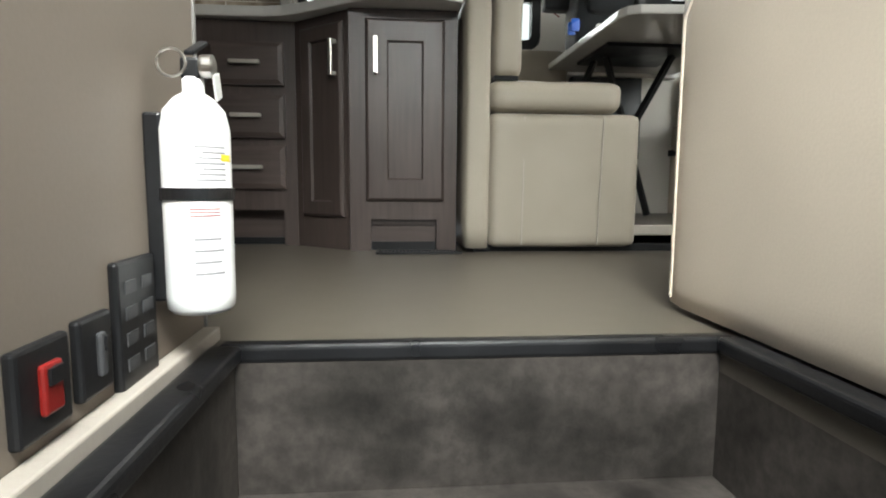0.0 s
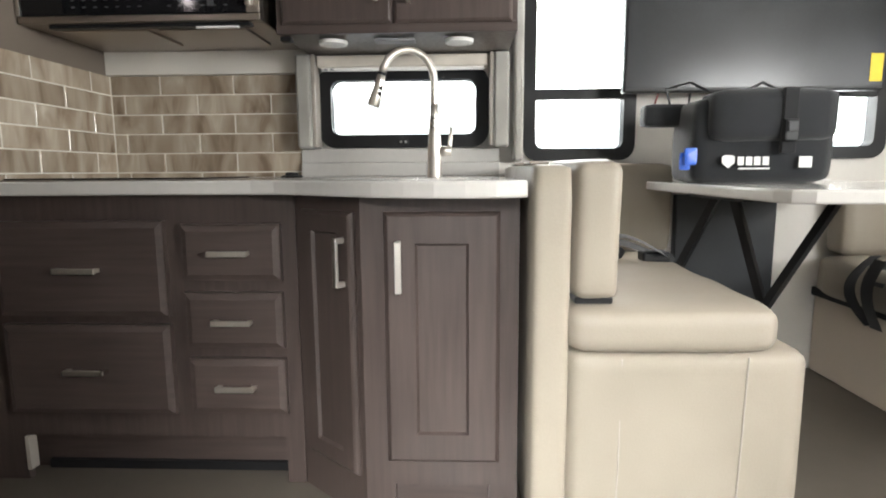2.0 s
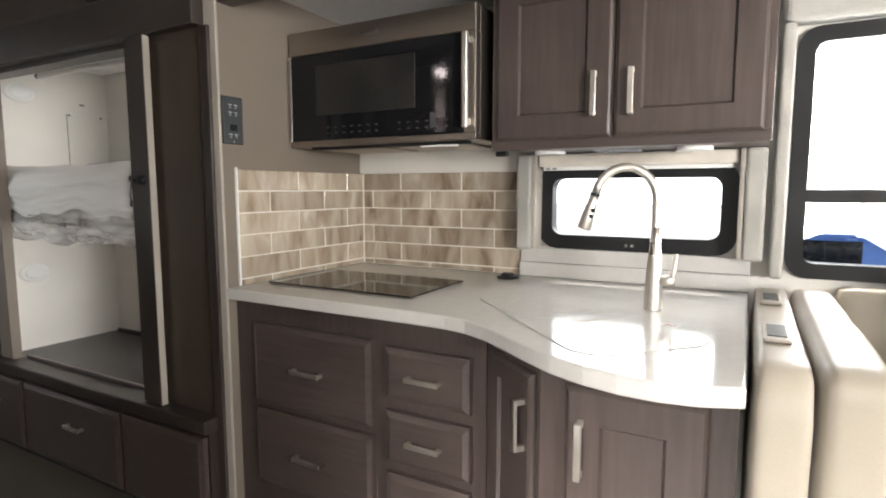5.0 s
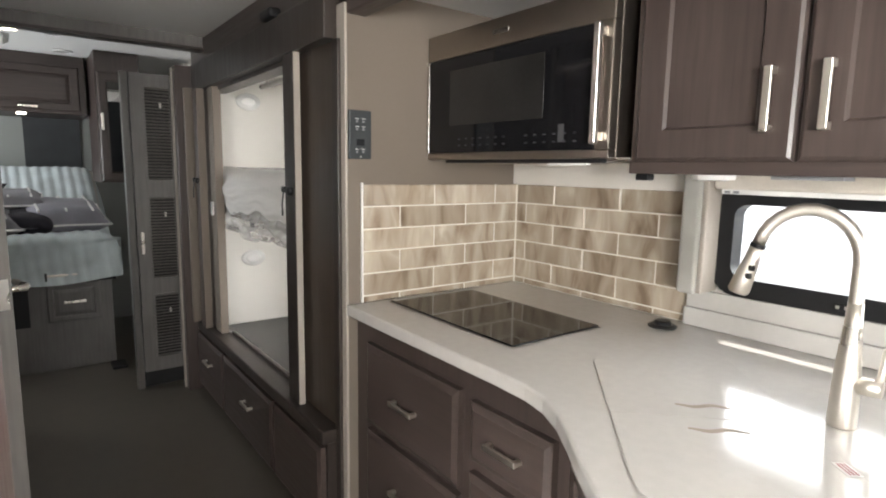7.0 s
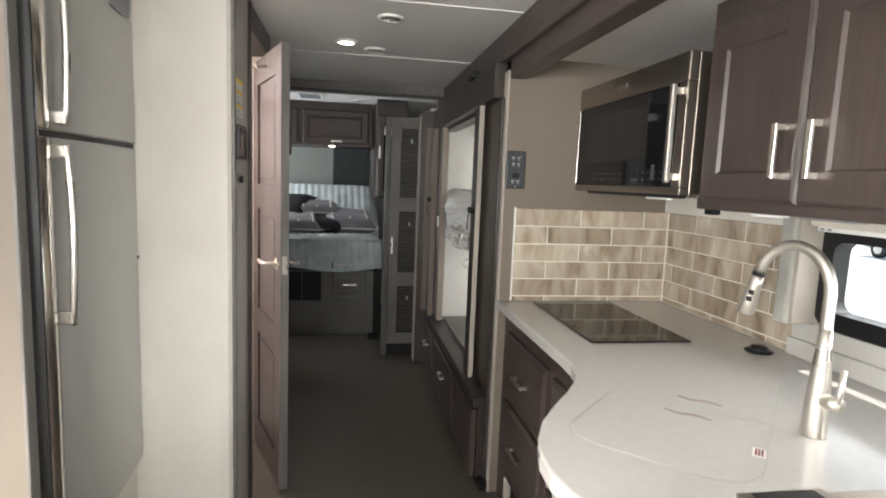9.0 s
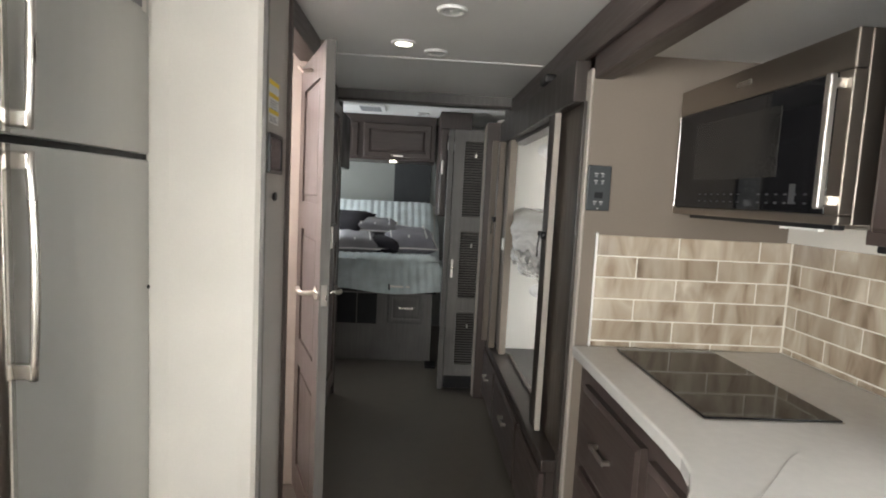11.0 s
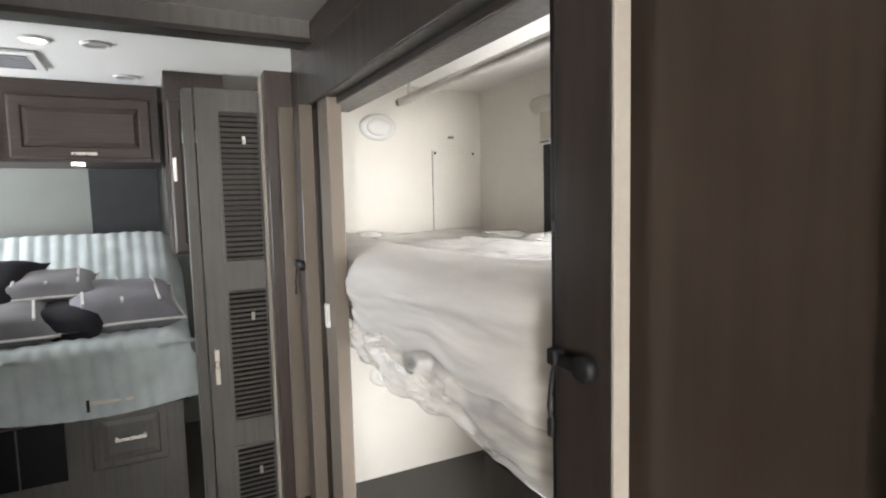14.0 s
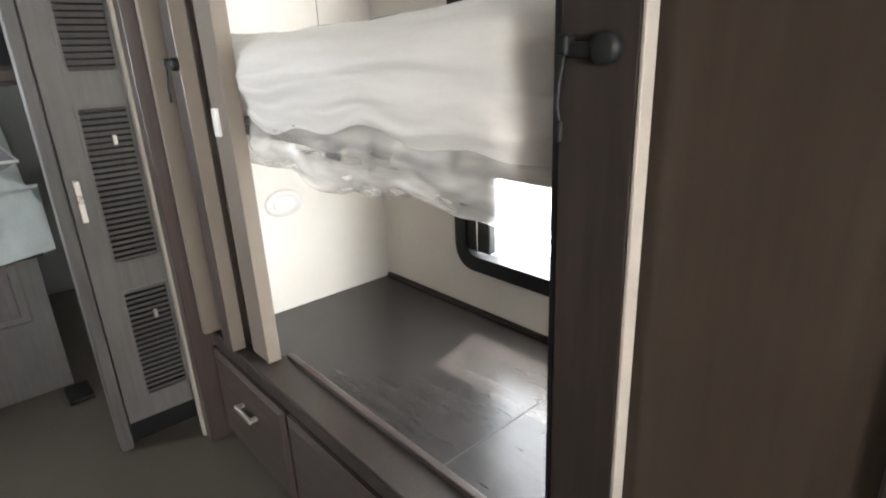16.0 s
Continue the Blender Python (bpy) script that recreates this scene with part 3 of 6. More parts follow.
sw = rv_window("window_1", -0.11, 1.2, 0.60, 0.225, 0.05, 0.07, "small black-framed kitchen window over the sink")
part("latch", box(-0.13, -0.09, Y_BACK - 0.034, Y_BACK - 0.02, 1.052, 1.07, 0.004), M_BLACK, sw)
for x in (-0.12, -0.10):
    part("screw", box(x - 0.004, x + 0.004, Y_BACK - 0.037, Y_BACK - 0.033, 1.057, 1.065), M_STEEL, sw)
rv_window("window_2", 0.605, 1.375, 0.36, 0.70, 0.045, 0.06, "tall black-framed dinette window with a cross bar", 1.245)
rv_window("window_3", 1.605, 1.375, 0.34, 0.70, 0.045, 0.06, "tall black-framed dinette window beside the television", 1.245)
bw = rv_window("window_4", -2.345, 1.155, 0.95, 1.16, 0.055, 0.09, "large black-framed window behind the bunks")
part("mullion", box(-2.82, -2.70, Y_BACK - 0.015, Y_BACK + 0.02, 0.6, 1.72, 0.004), M_BLACK, bw)
part("mullion_seam", box(-2.762, -2.756, Y_BACK - 0.018, Y_BACK - 0.014, 0.6, 1.72), M_STEEL, bw)

# kitchen window valance: fabric sides and board
for x in (-0.495, 0.285):
    v = thing("window_valance_side", (x, 3.09, 1.04), "grey tweed-covered upright at the side of the kitchen window", "window valance", "valance uprights")
    part("upright", box(x - 0.03, x + 0.03, 3.04, 3.145, 1.035, 1.40, 0.012, 3), fabric("grey_tweed", (0.36, 0.35, 0.32)) if x < 0 else bpy.data.materials["grey_tweed"], v)
    part("edge_lip", box(x + (0.03 if x < 0 else -0.046), x + (0.046 if x < 0 else -0.03), 3.05, 3.145, 1.04, 1.40, 0.004), M_EDGE, v)
shade = thing("roller_shade", (-0.11, 3.09, 1.34), "rolled-up beige shade over the kitchen window", "window shade")
part("cassette", box(-0.446, 0.236, 3.07, 3.14, 1.352, 1.398, 0.008, 3), M_SHADE, shade)
part("hem_bar", box(-0.43, 0.22, 3.085, 3.10, 1.338, 1.352, 0.003), M_WHITEPL, shade)
for x in (-0.42, -0.395):
    part("tag", box(x, x + 0.016, 3.0835, 3.086, 1.341, 1.348), M_INK, shade)

# dinette window surround: tweed valance over the tall window
for cx, name in ((0.605, "window_surround"), (1.605, "window_surround")):
    ws = thing(name, (cx, 3.12, 1.0), "grey tweed surround over a dinette window", "window valance", "window surrounds")
    part("head", box(cx - 0.27, cx + 0.27, 3.06, 3.149, 1.775, 1.96, 0.02, 3), bpy.data.materials["grey_tweed"], ws)
    part("upright", box(cx - 0.27, cx - 0.232, 3.06, 3.149, 0.98, 1.775, 0.012, 3), bpy.data.materials["grey_tweed"], ws)

# bunk roller shade
bs = thing("bunk_roller_shade", (-2.35, 3.08, 1.7), "pale roller shade half drawn over the bunk window", "window shade")
part("roll", tube([(-2.88, 3.10, 1.845), (-1.8, 3.10, 1.845)], 0.03, 14), M_SHADE, bs, smooth=True)
part("cloth", box(-2.85, -1.82, 3.095, 3.099, 1.715, 1.84), M_SHADE, bs)
part("hem_bar", box(-2.85, -1.82, 3.09, 3.104, 1.70, 1.718, 0.004), M_WHITEPL, bs)
part("tag", box(-2.84, -2.79, 3.086, 3.0885, 1.705, 1.713), M_INK, bs)

# ---- kitchen ----


def add_handle(parent, m, length, upright=False):
    return part("handle", placed(bar_handle(length, upright), m), M_NICKEL, parent, "brushed nickel bow handle")


def drawer_front(cab, x0, x1, z0, z1, y, mat, handle=0.115):
    d = part("drawer", placed(slab_drawer(x1 - x0, z1 - z0), facing((x0, y - 0.02, z0))), mat, cab)
    if handle:
        add_handle(d, facing(((x0 + x1) / 2, y - 0.024, (z0 + z1) / 2)), handle)
    return d


cab = thing("drawer_cabinet", (-0.83, 2.7, 0), "dark stained maple kitchen base with five drawers", "cabinet")
bm = box(-1.332, -0.345, 2.40, 3.13, 0.14, 0.878)
part("body", bm, M_WOOD, cab)
part("face_frame", wall_with_holes("y", 2.38, 0.02, -1.332, -0.345, 0.0, 0.878, [(-1.215, -0.40, -0.01, 0.145)]), M_WOOD, cab)
part("toe_board", box(-1.332, -0.345, 2.46, 2.475, 0.0, 0.14), M_WOOD_X, cab)
# black strip, paints the shade at the foot of the toe space
part("toe_shade_strip", box(-1.20, -0.41, 2.445, 2.46, 0.0, 0.028), M_BLACK, cab)
part("end_strip", box(-1.218, -1.205, 2.376, 2.41, 0.03, 0.14, 0.002), M_EDGE, cab)
for z0, z1 in ((0.523, 0.806), (0.223, 0.50)):
    drawer_front(cab, -1.232, -0.724, z0, z1, 2.38, M_WOOD_X, 0.125)
for z0, z1 in ((0.631, 0.796), (0.429, 0.597), (0.229, 0.399)):
    drawer_front(cab, -0.676, -0.387, z0, z1, 2.38, M_WOOD_X, 0.115)

cab = thing("corner_cabinet", (-0.23, 2.4, 0), "dark stained maple angled corner unit with a panelled door", "cabinet")
part("body", slab([(-0.345, 2.385), (-0.125, 2.20), (-0.125, 3.1), (-0.345, 3.1)], 0.0, 0.878), M_WOOD, cab)
ang = math.degrees(math.atan2(2.19 - 2.378, -0.12 + 0.345))
mdoor = facing((-0.325, 2.342, 0.125), ang)
d = part("door", placed(panel_door(0.225, 0.715, stile=0.056, raised=False), mdoor), M_WOOD, cab)
add_handle(d, mdoor @ Matrix.Translation((0.197, -0.001, 0.585)), 0.128, True)

cab = thing("sink_cabinet", (0.08, 2.6, 0), "dark stained maple sink base with one panelled door", "cabinet")
part("body", box(-0.122, 0.275, 2.20, 3.13, 0.10, 0.878), M_WOOD, cab)
part("face_frame", wall_with_holes("y", 2.18, 0.02, -0.122, 0.275, 0.0, 0.878, [(-0.045, 0.2, -0.01, 0.118)]), M_WOOD, cab)
part("toe_board", box(-0.06, 0.22, 2.215, 2.23, 0.032, 0.12), M_WOOD_X, cab)
# black strip again for the shade under the toe board
part("toe_shade_strip", box(-0.06, 0.22, 2.212, 2.23, 0.0, 0.032), M_BLACK, cab)
d = part("door", placed(panel_door(0.289, 0.655, stile=0.078, raised=False), facing((-0.062, 2.161, 0.188))), M_WOOD, cab)
add_handle(d, facing((-0.024, 2.161, 0.708)), 0.128, True)

vent = thing("floor_vent", (0.13, 2.1, 0), "black floor heat register before the sink base", "vent")
part("rim", placed(ring_frame(0, 0, 0, 0.31, 0.075, 0.012, 0.006, 0.004), Matrix.Translation((0.13, 2.097, 0.008)) @ Matrix.Rotation(radians(-90), 4, "X")), M_BLACK, vent)
part("pit", box(-0.01, 0.27, 2.065, 2.129, 0.0005, 0.0025), M_BLACKRUB, vent)
for i in range(20):
    x = 0.0 + i * 0.0135
    part("slat", box(x, x + 0.006, 2.068, 2.126, 0.0026, 0.0065), M_BLACK, vent)

# countertop with the S-shaped front
edge = [(-1.332, 2.337), (-1.0, 2.335), (-0.75, 2.335), (-0.55, 2.334), (-0.45, 2.328), (-0.38, 2.311), (-0.31, 2.276), (-0.24, 2.226), (-0.16, 2.163),
        (-0.08, 2.107), (0.0, 2.07), (0.07, 2.051), (0.14, 2.047), (0.21, 2.058), (0.283, 2.09)]
outline = edge + [(0.283, 3.148), (-1.332, 3.148)]
solid("countertop", slab(outline, 0.88, 0.92, 0.006, 3), M_COUNTER, "glossy white solid-surface worktop with an S-curved front", "countertop")
up = thing("upstand", (-0.13, 3.13, 0.92), "white upstand under the kitchen window", "backsplash")
part("lower_step", box(-0.535, 0.283, 3.115, 3.149, 0.921, 0.978, 0.004), M_COUNTER, up)
part("upper_step", box(-0.535, 0.283, 3.13, 3.149, 0.978, 1.035, 0.003), M_COUNTER, up)

hob = thing("induction_hob", (-0.97, 2.67, 0.92), "black glass two-zone induction hob set in the worktop", "cooktop")
part("glass", box(-1.284, -0.656, 2.487, 2.853, 0.9205, 0.927, 0.002), M_BLACKGLASS, hob)
part("rim", box(-1.288, -0.652, 2.483, 2.857, 0.9202, 0.9225, 0.001, 1), M_STEEL_DARK, hob)

pop = thing("popup_outlet", (-0.55, 3.03, 0.92), "round black pop-up outlet in the worktop", "outlet")
part("flange", lathe([(0.042, 0), (0.044, 0.004), (0.034, 0.009), (0.0, 0.010)][:3], (-0.55, 3.03, 0.9203)), M_BLACK, pop, smooth=False)
part("cap", lathe([(0.026, 0), (0.026, 0.008), (0.02, 0.012)], (-0.55, 3.03, 0.929)), M_BLACK, pop)

# sink cover: a plate that fills the basin, with a thin joint and two finger slots
cover_pts = [(-0.09, 2.20), (-0.05, 2.165), (0.0, 2.155), (0.05, 2.185), (0.19, 2.33), (0.21, 2.39), (0.195, 2.44), (-0.28, 2.89), (-0.33, 2.91), (-0.38, 2.885), (-0.475, 2.66), (-0.475, 2.61), (-0.455, 2.575)]
cen = Vector((sum(p[0] for p in cover_pts) / len(cover_pts), sum(p[1] for p in cover_pts) / len(cover_pts)))
wide = [tuple(cen + (Vector(p) - cen) * 1.008) for p in cover_pts]
cover = thing("sink_cover", (cen.x, cen.y, 0.92), "white solid-surface sink cover with two finger slots", "sink cover")
part("joint", slab(wide, 0.9202, 0.9206), surface("grey_joint", (0.42, 0.40, 0.37), 0.05, 0.6), cover, "thin grey joint")
part("plate", slab(cover_pts, 0.9207, 0.9225, 0.0012, 1), M_COUNTER, cover)
part("seam", placed(box(-0.185, 0.185, -0.0012, 0.0012, 0.9222, 0.9228), Matrix.Translation((-0.125, 2.495, 0)) @ Matrix.Rotation(radians(46), 4, "Z")), bpy.data.materials["grey_joint"], cover)
M_SLOT = surface("slot_shade", (0.26, 0.215, 0.17), 0.08, 0.5)
for x, y in ((-0.156, 2.545), (-0.081, 2.463)):
    along, across = Vector((0.655, 0.755, 0)), Vector((-0.755, 0.655, 0))
    spine = [Vector((x, y, 0.9226)) + along * 0.054 * k / 6 + across * 0.005 * math.sin(k * 0.75) for k in range(-6, 7)]
    half = [0.0065 * math.sqrt(max(0.05, 1 - (k / 6.4) ** 2)) for k in range(-6, 7)]
    rim = [q + across * h for q, h in zip(spine, half)] + [q - across * h for q, h in zip(spine[::-1], half[::-1])]
    part("finger_slot", slab([(q.x, q.y) for q in rim], 0.9226, 0.9233), M_SLOT, cover, "brownish finger slot")
tag = part("care_label", placed(box(-0.022, 0.022, -0.012, 0.012, 0.9226, 0.9230), Matrix.Translation((0.11, 2.50, 0)) @ Matrix.Rotation(radians(-40), 4, "Z")), M_PRINT, cover, "small printed care label")
for k in range(3):
    part("label_bar", placed(box(-0.018, 0.018, -0.0015, 0.0015, 0.9231, 0.9234), Matrix.Translation((0.11, 2.50, 0)) @ Matrix.Rotation(radians(-40), 4, "Z") @ Matrix.Translation((0, 0.006 * (k - 1), 0))), M_RED, tag)

# faucet
fau = thing("faucet", (0.04, 2.69, 0.92), "brushed nickel pull-down gooseneck faucet", "faucet")
part("base", lathe([(0.0245, 0), (0.025, 0.003), (0.0245, 0.03), (0.0235, 0.075), (0.0215, 0.115), (0.0185, 0.155), (0.0150, 0.20), (0.0128, 0.24)], (0.04, 2.69, 0.92)), M_NICKEL, fau, smooth=True)
neck = [(0.04, 2.69, 1.07 + 0.02 * k) for k in range(9)]
for k in range(13):
    a = radians(180 * k / 12 * 0.93)
    c = 0.083
    neck.append((0.04 - c + c * math.cos(a), 2.69 - 0.25 * (c - c * math.cos(a)), 1.235 + 0.095 * math.sin(a)))
part("neck", tube(neck, 0.0125, 14), M_NICKEL, fau, smooth=True)
e = Vector(neck[-1])
way = Vector((-0.16, 0.0, -0.98)).normalized() * 0.9 + Vector((-0.12, -0.02, 0))
way.normalize()
part("collar", tube([e, e + way * 0.008], 0.0145, 14), M_BLACK, fau)
part("spray_head", tube([e + way * 0.008, e + way * 0.03, e + way * 0.075, e + way * 0.105, e + way * 0.11], 0.015, 14, taper=[0.0140, 0.0145, 0.019, 0.021, 0.018]), M_NICKEL, fau, smooth=True)
for k in (0.052, 0.07):
    part("spray_button", placed(box(-0.006, 0.006, -0.004, 0.004, -0.006, 0.006, 0.002), Matrix.Translation(e + way * k + Vector((0.012, -0.013, 0)))), M_BLACK, fau)
part("lever_hub", tube([(0.055, 2.69, 1.005), (0.095, 2.69, 1.008)], 0.016, 14), M_NICKEL, fau, smooth=True)
part("lever", tube([(0.088, 2.69, 1.012), (0.092, 2.69, 1.03), (0.096, 2.69, 1.085)], 0.006, 10, taper=[0.008, 0.0065, 0.006]), M_NICKEL, fau, smooth=True)

# upper cabinet
cab = thing("upper_cabinet", (-0.08, 2.92, 1.40), "stained maple wall cabinet with two panelled doors", "cabinet")
part("body", box(-0.481, 0.314, 2.712, 3.149, 1.402, 1.984, 0.003), M_WOOD, cab)
part("bottom_lip", box(-0.481, 0.314, 2.705, 2.725, 1.392, 1.425, 0.003), M_WOOD_X, cab)
for x0, x1, hx in ((-0.462, -0.096, -0.148 + 0.0), (-0.09, 0.296, -0.04)):
    d = part("door", placed(panel_door(x1 - x0, 0.49, stile=0.075, raised=False), facing((x0, 2.692, 1.42))), M_WOOD, cab)
    add_handle(d, facing((hx + (0.003 if hx < -0.1 else 0.0), 2.692, 1.545)), 0.13, True)
for x in (-0.318, 0.122):
    pk = thing("puck_light", (x, 2.82, 1.40), "small white under-cabinet puck light", "lamp", "puck lights")
    part("ring", lathe([(0.048, 0), (0.05, 0.008), (0.05, 0.0115)], (x, 2.82, 1.3805)), M_WHITEPL, pk)
    part("lens", lathe([(0.034, 0), (0.036, 0.003)], (x, 2.82, 1.3775)), M_CLEAR, pk)
gr = thing("under_cabinet_vent", (-0.1, 2.8, 1.385), "small dark speaker grille under the wall cabinet", "vent")
part("grille", box(-0.17, -0.03, 2.78, 2.84, 1.384, 1.392, 0.002), M_INK, gr)
sn = thing("cabinet_catch", (-0.46, 2.72, 1.38), "small black catch under the wall cabinet", "catch")
part("knob", box(-0.478, -0.44, 2.73, 2.76, 1.375, 1.392, 0.004), M_BLACK, sn)

# cream filler board over the tiles and behind the microwave
solid("wall_filler", box(-1.333, -0.485, 3.12, 3.149, 1.34, 1.985), M_WALL, "cream board above the backsplash", kind="structure")

# microwave
mw = thing("microwave", (-0.94, 2.9, 1.42), "dark stainless over-the-range microwave with a black glass door", "microwave")
part("body", box(-1.325, -0.52, 2.70, 3.12, 1.43, 1.862, 0.004), M_STEEL_DARK, mw)
part("top_band", box(-1.325, -0.52, 2.668, 2.70, 1.775, 1.862, 0.004), M_STEEL_DARK, mw)
part("bottom_band", box(-1.325, -0.52, 2.668, 2.70, 1.43, 1.452, 0.003), M_STEEL_DARK, mw)
door = part("door", box(-1.312, -0.565, 2.666, 2.70, 1.453, 1.774, 0.004), M_BLACKGLASS, mw, "black glass door")
part("door_window", box(-1.19, -0.75, 2.6645, 2.667, 1.545, 1.73, 0.001, 1), M_OVENGLOW, door)
part("side_trim", box(-1.326, -1.313, 2.664, 2.70, 1.453, 1.774, 0.002), M_STEEL, mw)
part("side_trim", box(-0.565, -0.52, 2.667, 2.70, 1.453, 1.774, 0.003), M_STEEL_DARK, mw)
hd = part("handle", box(-0.555, -0.535, 2.628, 2.645, 1.465, 1.765, 0.005, 3), M_STEEL, mw, "bright steel door handle")
part("mount", box(-0.551, -0.539, 2.643, 2.668, 1.475, 1.495), M_STEEL, hd)
part("mount", box(-0.551, -0.539, 2.643, 2.668, 1.735, 1.755), M_STEEL, hd)
for r in range(2):
    for c in range(13):
        x = -1.14 + c * 0.037 + (0.06 if c > 6 else 0)
        part("touch_mark", box(x, x + 0.012, 2.6648, 2.6662, 1.475 + r * 0.022, 1.479 + r * 0.022), M_FAINT, door)
part("touch_display", box(-0.69, -0.668, 2.6648, 2.6662, 1.475, 1.525), M_FAINT, door)
part("badge", box(-0.975, -0.905, 2.6655, 2.669, 1.812, 1.828, 0.001, 1), M_STEEL, mw)
part("filter", box(-1.24, -0.94, 2.75, 3.0, 1.421, 1.431, 0.003), M_STEEL_DARK, mw)
part("filter", box(-0.90, -0.60, 2.75, 3.0, 1.421, 1.431, 0.003), M_STEEL_DARK, mw)
part("vent_lip", box(-1.24, -0.56, 2.69, 2.72, 1.418, 1.431, 0.003), M_BLACK, mw)
part("paper_tag", box(-0.74, -0.60, 2.685, 2.70, 1.412, 1.4175), M_PRINT, mw)

# partition between kitchen and bunks
pt = thing("wall_partition", (-1.37, 2.7, 0), "taupe partition board between the kitchen and the bunks with a pale edge", "wall panel", kind="structure")
part("board", box(-1.385, X_SIDE, 2.345, 3.149, 0.0, 1.985), M_TAUPE, pt)
part("edge_strip", box(-1.39, -1.33, 2.334, 2.345, 0.0, 1.93, 0.004), M_EDGE, pt, "pale edge strip")
part("tile_trim", box(-1.336, -1.325, 2.394, 2.401, 0.921, 1.345, 0.002), M_WHITEPL, pt)

cp = thing("control_panel", (X_SIDE, 2.4, 1.45), "dark slate control panel with white symbols", "control panel")
part("plate", box(-1.336, -1.322, 2.357, 2.443, 1.453, 1.616, 0.004), M_SLATE, cp)
part("border", placed(ring_frame(0, 0, 0, 0.072, 0.115, 0.0025, 0.002, 0.003), Matrix.Translation((-1.3225, 2.40, 1.547)) @ Matrix.Rotation(radians(90), 4, "Z")), M_INK, cp)
for r in range(4):
    for c in range(2):
        y, z = 2.383 + c * 0.024, 1.497 + r * 0.026 if r else 1.474
        if r == 1:
            continue
        part("symbol", box(-1.3225, -1.3212, y, y + 0.008, z, z + 0.007), M_INK, cp)
        part("caption", box(-1.3225, -1.3212, y - 0.003, y + 0.011, z + 0.011, z + 0.0132), M_PRINT, cp)
part("window", box(-1.3225, -1.3214, 2.385, 2.415, 1.498, 1.520), M_SCREEN, cp)
part("key_dot", box(-1.3225, -1.3212, 2.398, 2.402, 1.459, 1.463), M_PRINT, cp)
cp.location += Vector((0, -0.012, -0.028))

# ---- bunks ----
face = thing("bunk_face_frame", (-2.3, 2.3, 0), "dark stained wooden face frame round the bunk opening", "frame", kind="structure")
part("header", box(-3.26, -1.39, 2.29, 2.345, 1.82, 1.97, 0.004), M_FRAME, face)
part("track", box(-2.97, -1.60, 2.335, 2.42, 1.80, 1.835, 0.004), M_FRAME, face, "sliding door track")
part("stile", box(-1.405, -1.36, 2.322, 2.345, 0.0, 1.82, 0.003), M_FRAME, face)
part("recess_panel", box(-1.79, -1.40, 2.336, 2.345, 0.42, 1.83), M_RECESS, face)
part("sill", box(-3.2, -1.39, 2.265, 2.37, 0.39, 0.44, 0.006), M_FRAME, face)
part("sill_lip", box(-2.83, -1.74, 2.365, 2.385, 0.36, 0.452, 0.003), M_WOOD_X, face)
part("end_stile", box(-3.275, -3.215, 2.20, 2.345, 0.0, 1.97, 0.004), M_WOOD, face)
part("end_post", box(-3.295, -3.275, 2.19, 2.215, 0.0, 1.96, 0.004), M_EDGE, face)
part("recess_panel", box(-3.215, -3.0, 2.325, 2.345, 0.44, 1.82), M_RECESS, face)
part("fold_panel", box(-3.19, -3.165, 2.235, 2.33, 0.445, 1.84, 0.004), M_TAUPE, face)
part("fold_panel", box(-3.06, -2.985, 2.258, 2.30, 0.445, 1.82, 0.004), M_WOOD, face)
part("fold_edge", box(-2.985, -2.980, 2.258, 2.30, 0.445, 1.82, 0.001, 1), M_TAUPE, face)
# black sheet, the shade between fold panel and jamb post put in as colour
part("gap_shade_sheet", box(-2.99, -2.94, 2.336, 2.345, 0.445, 1.82), M_BLACK, face)
part("jamb_post", box(-2.942, -2.835, 2.306, 2.345, 0.445, 1.825, 0.005), M_TAUPE, face, "taupe jamb post")
part("post_edge", box(-2.836, -2.826, 2.304, 2.348, 0.445, 1.825, 0.003), M_TAUPE, face)
part("catch_plate", box(-2.915, -2.885, 2.295, 2.307, 1.12, 1.195, 0.003), M_WHITEPL, face, "white catch plate")

slide = thing("sliding_bunk_door", (-1.715, 2.3, 0.44), "dark stained sliding bunk door, slid open", "door")
part("leaf", box(-1.767, -1.667, 2.292, 2.317, 0.442, 1.818, 0.003), M_FRAME, slide)
part("rubber_edge", box(-1.777, -1.766, 2.294, 2.316, 0.445, 1.815, 0.002), M_BLACKRUB, slide)
part("pale_edge", box(-1.667, -1.662, 2.292, 2.317, 0.442, 1.818, 0.001, 1), M_EDGE, slide, "pale edge band")


def latch_at(x, y, z, name="door_latch"):
    l = thing(name, (x, y, z), "black rubber door latch with a hanging loop", "latch", "bunk latches")
    part("arm", box(x - 0.046, x + 0.004, y - 0.016, y - 0.002, z - 0.008, z + 0.008, 0.005, 3), M_BLACK, l)
    part("knob", lathe([(0.015, 0), (0.0175, 0.003), (0.0175, 0.015), (0.012, 0.02)], (x, y + 0.001, z), 18, "y"), M_BLACK, l, smooth=True)
    part("claw", box(x - 0.058, x - 0.042, y - 0.022, y - 0.002, z - 0.006, z + 0.016, 0.004, 2), M_BLACK, l)
    part("loop", tube([(x - 0.050, y - 0.014, z), (x - 0.054, y - 0.016, z - 0.03), (x - 0.054, y - 0.020, z - 0.06), (x - 0.051, y - 0.018, z - 0.08)], 0.003, 8), M_BLACK, l)
    part("tag", box(x - 0.056, x - 0.046, y - 0.023, y - 0.016, z - 0.10, z - 0.075, 0.003), M_BLACK, l)
    return l


latch_at(-1.701, 2.292, 1.302)
latch_at(-2.995, 2.258, 1.31)

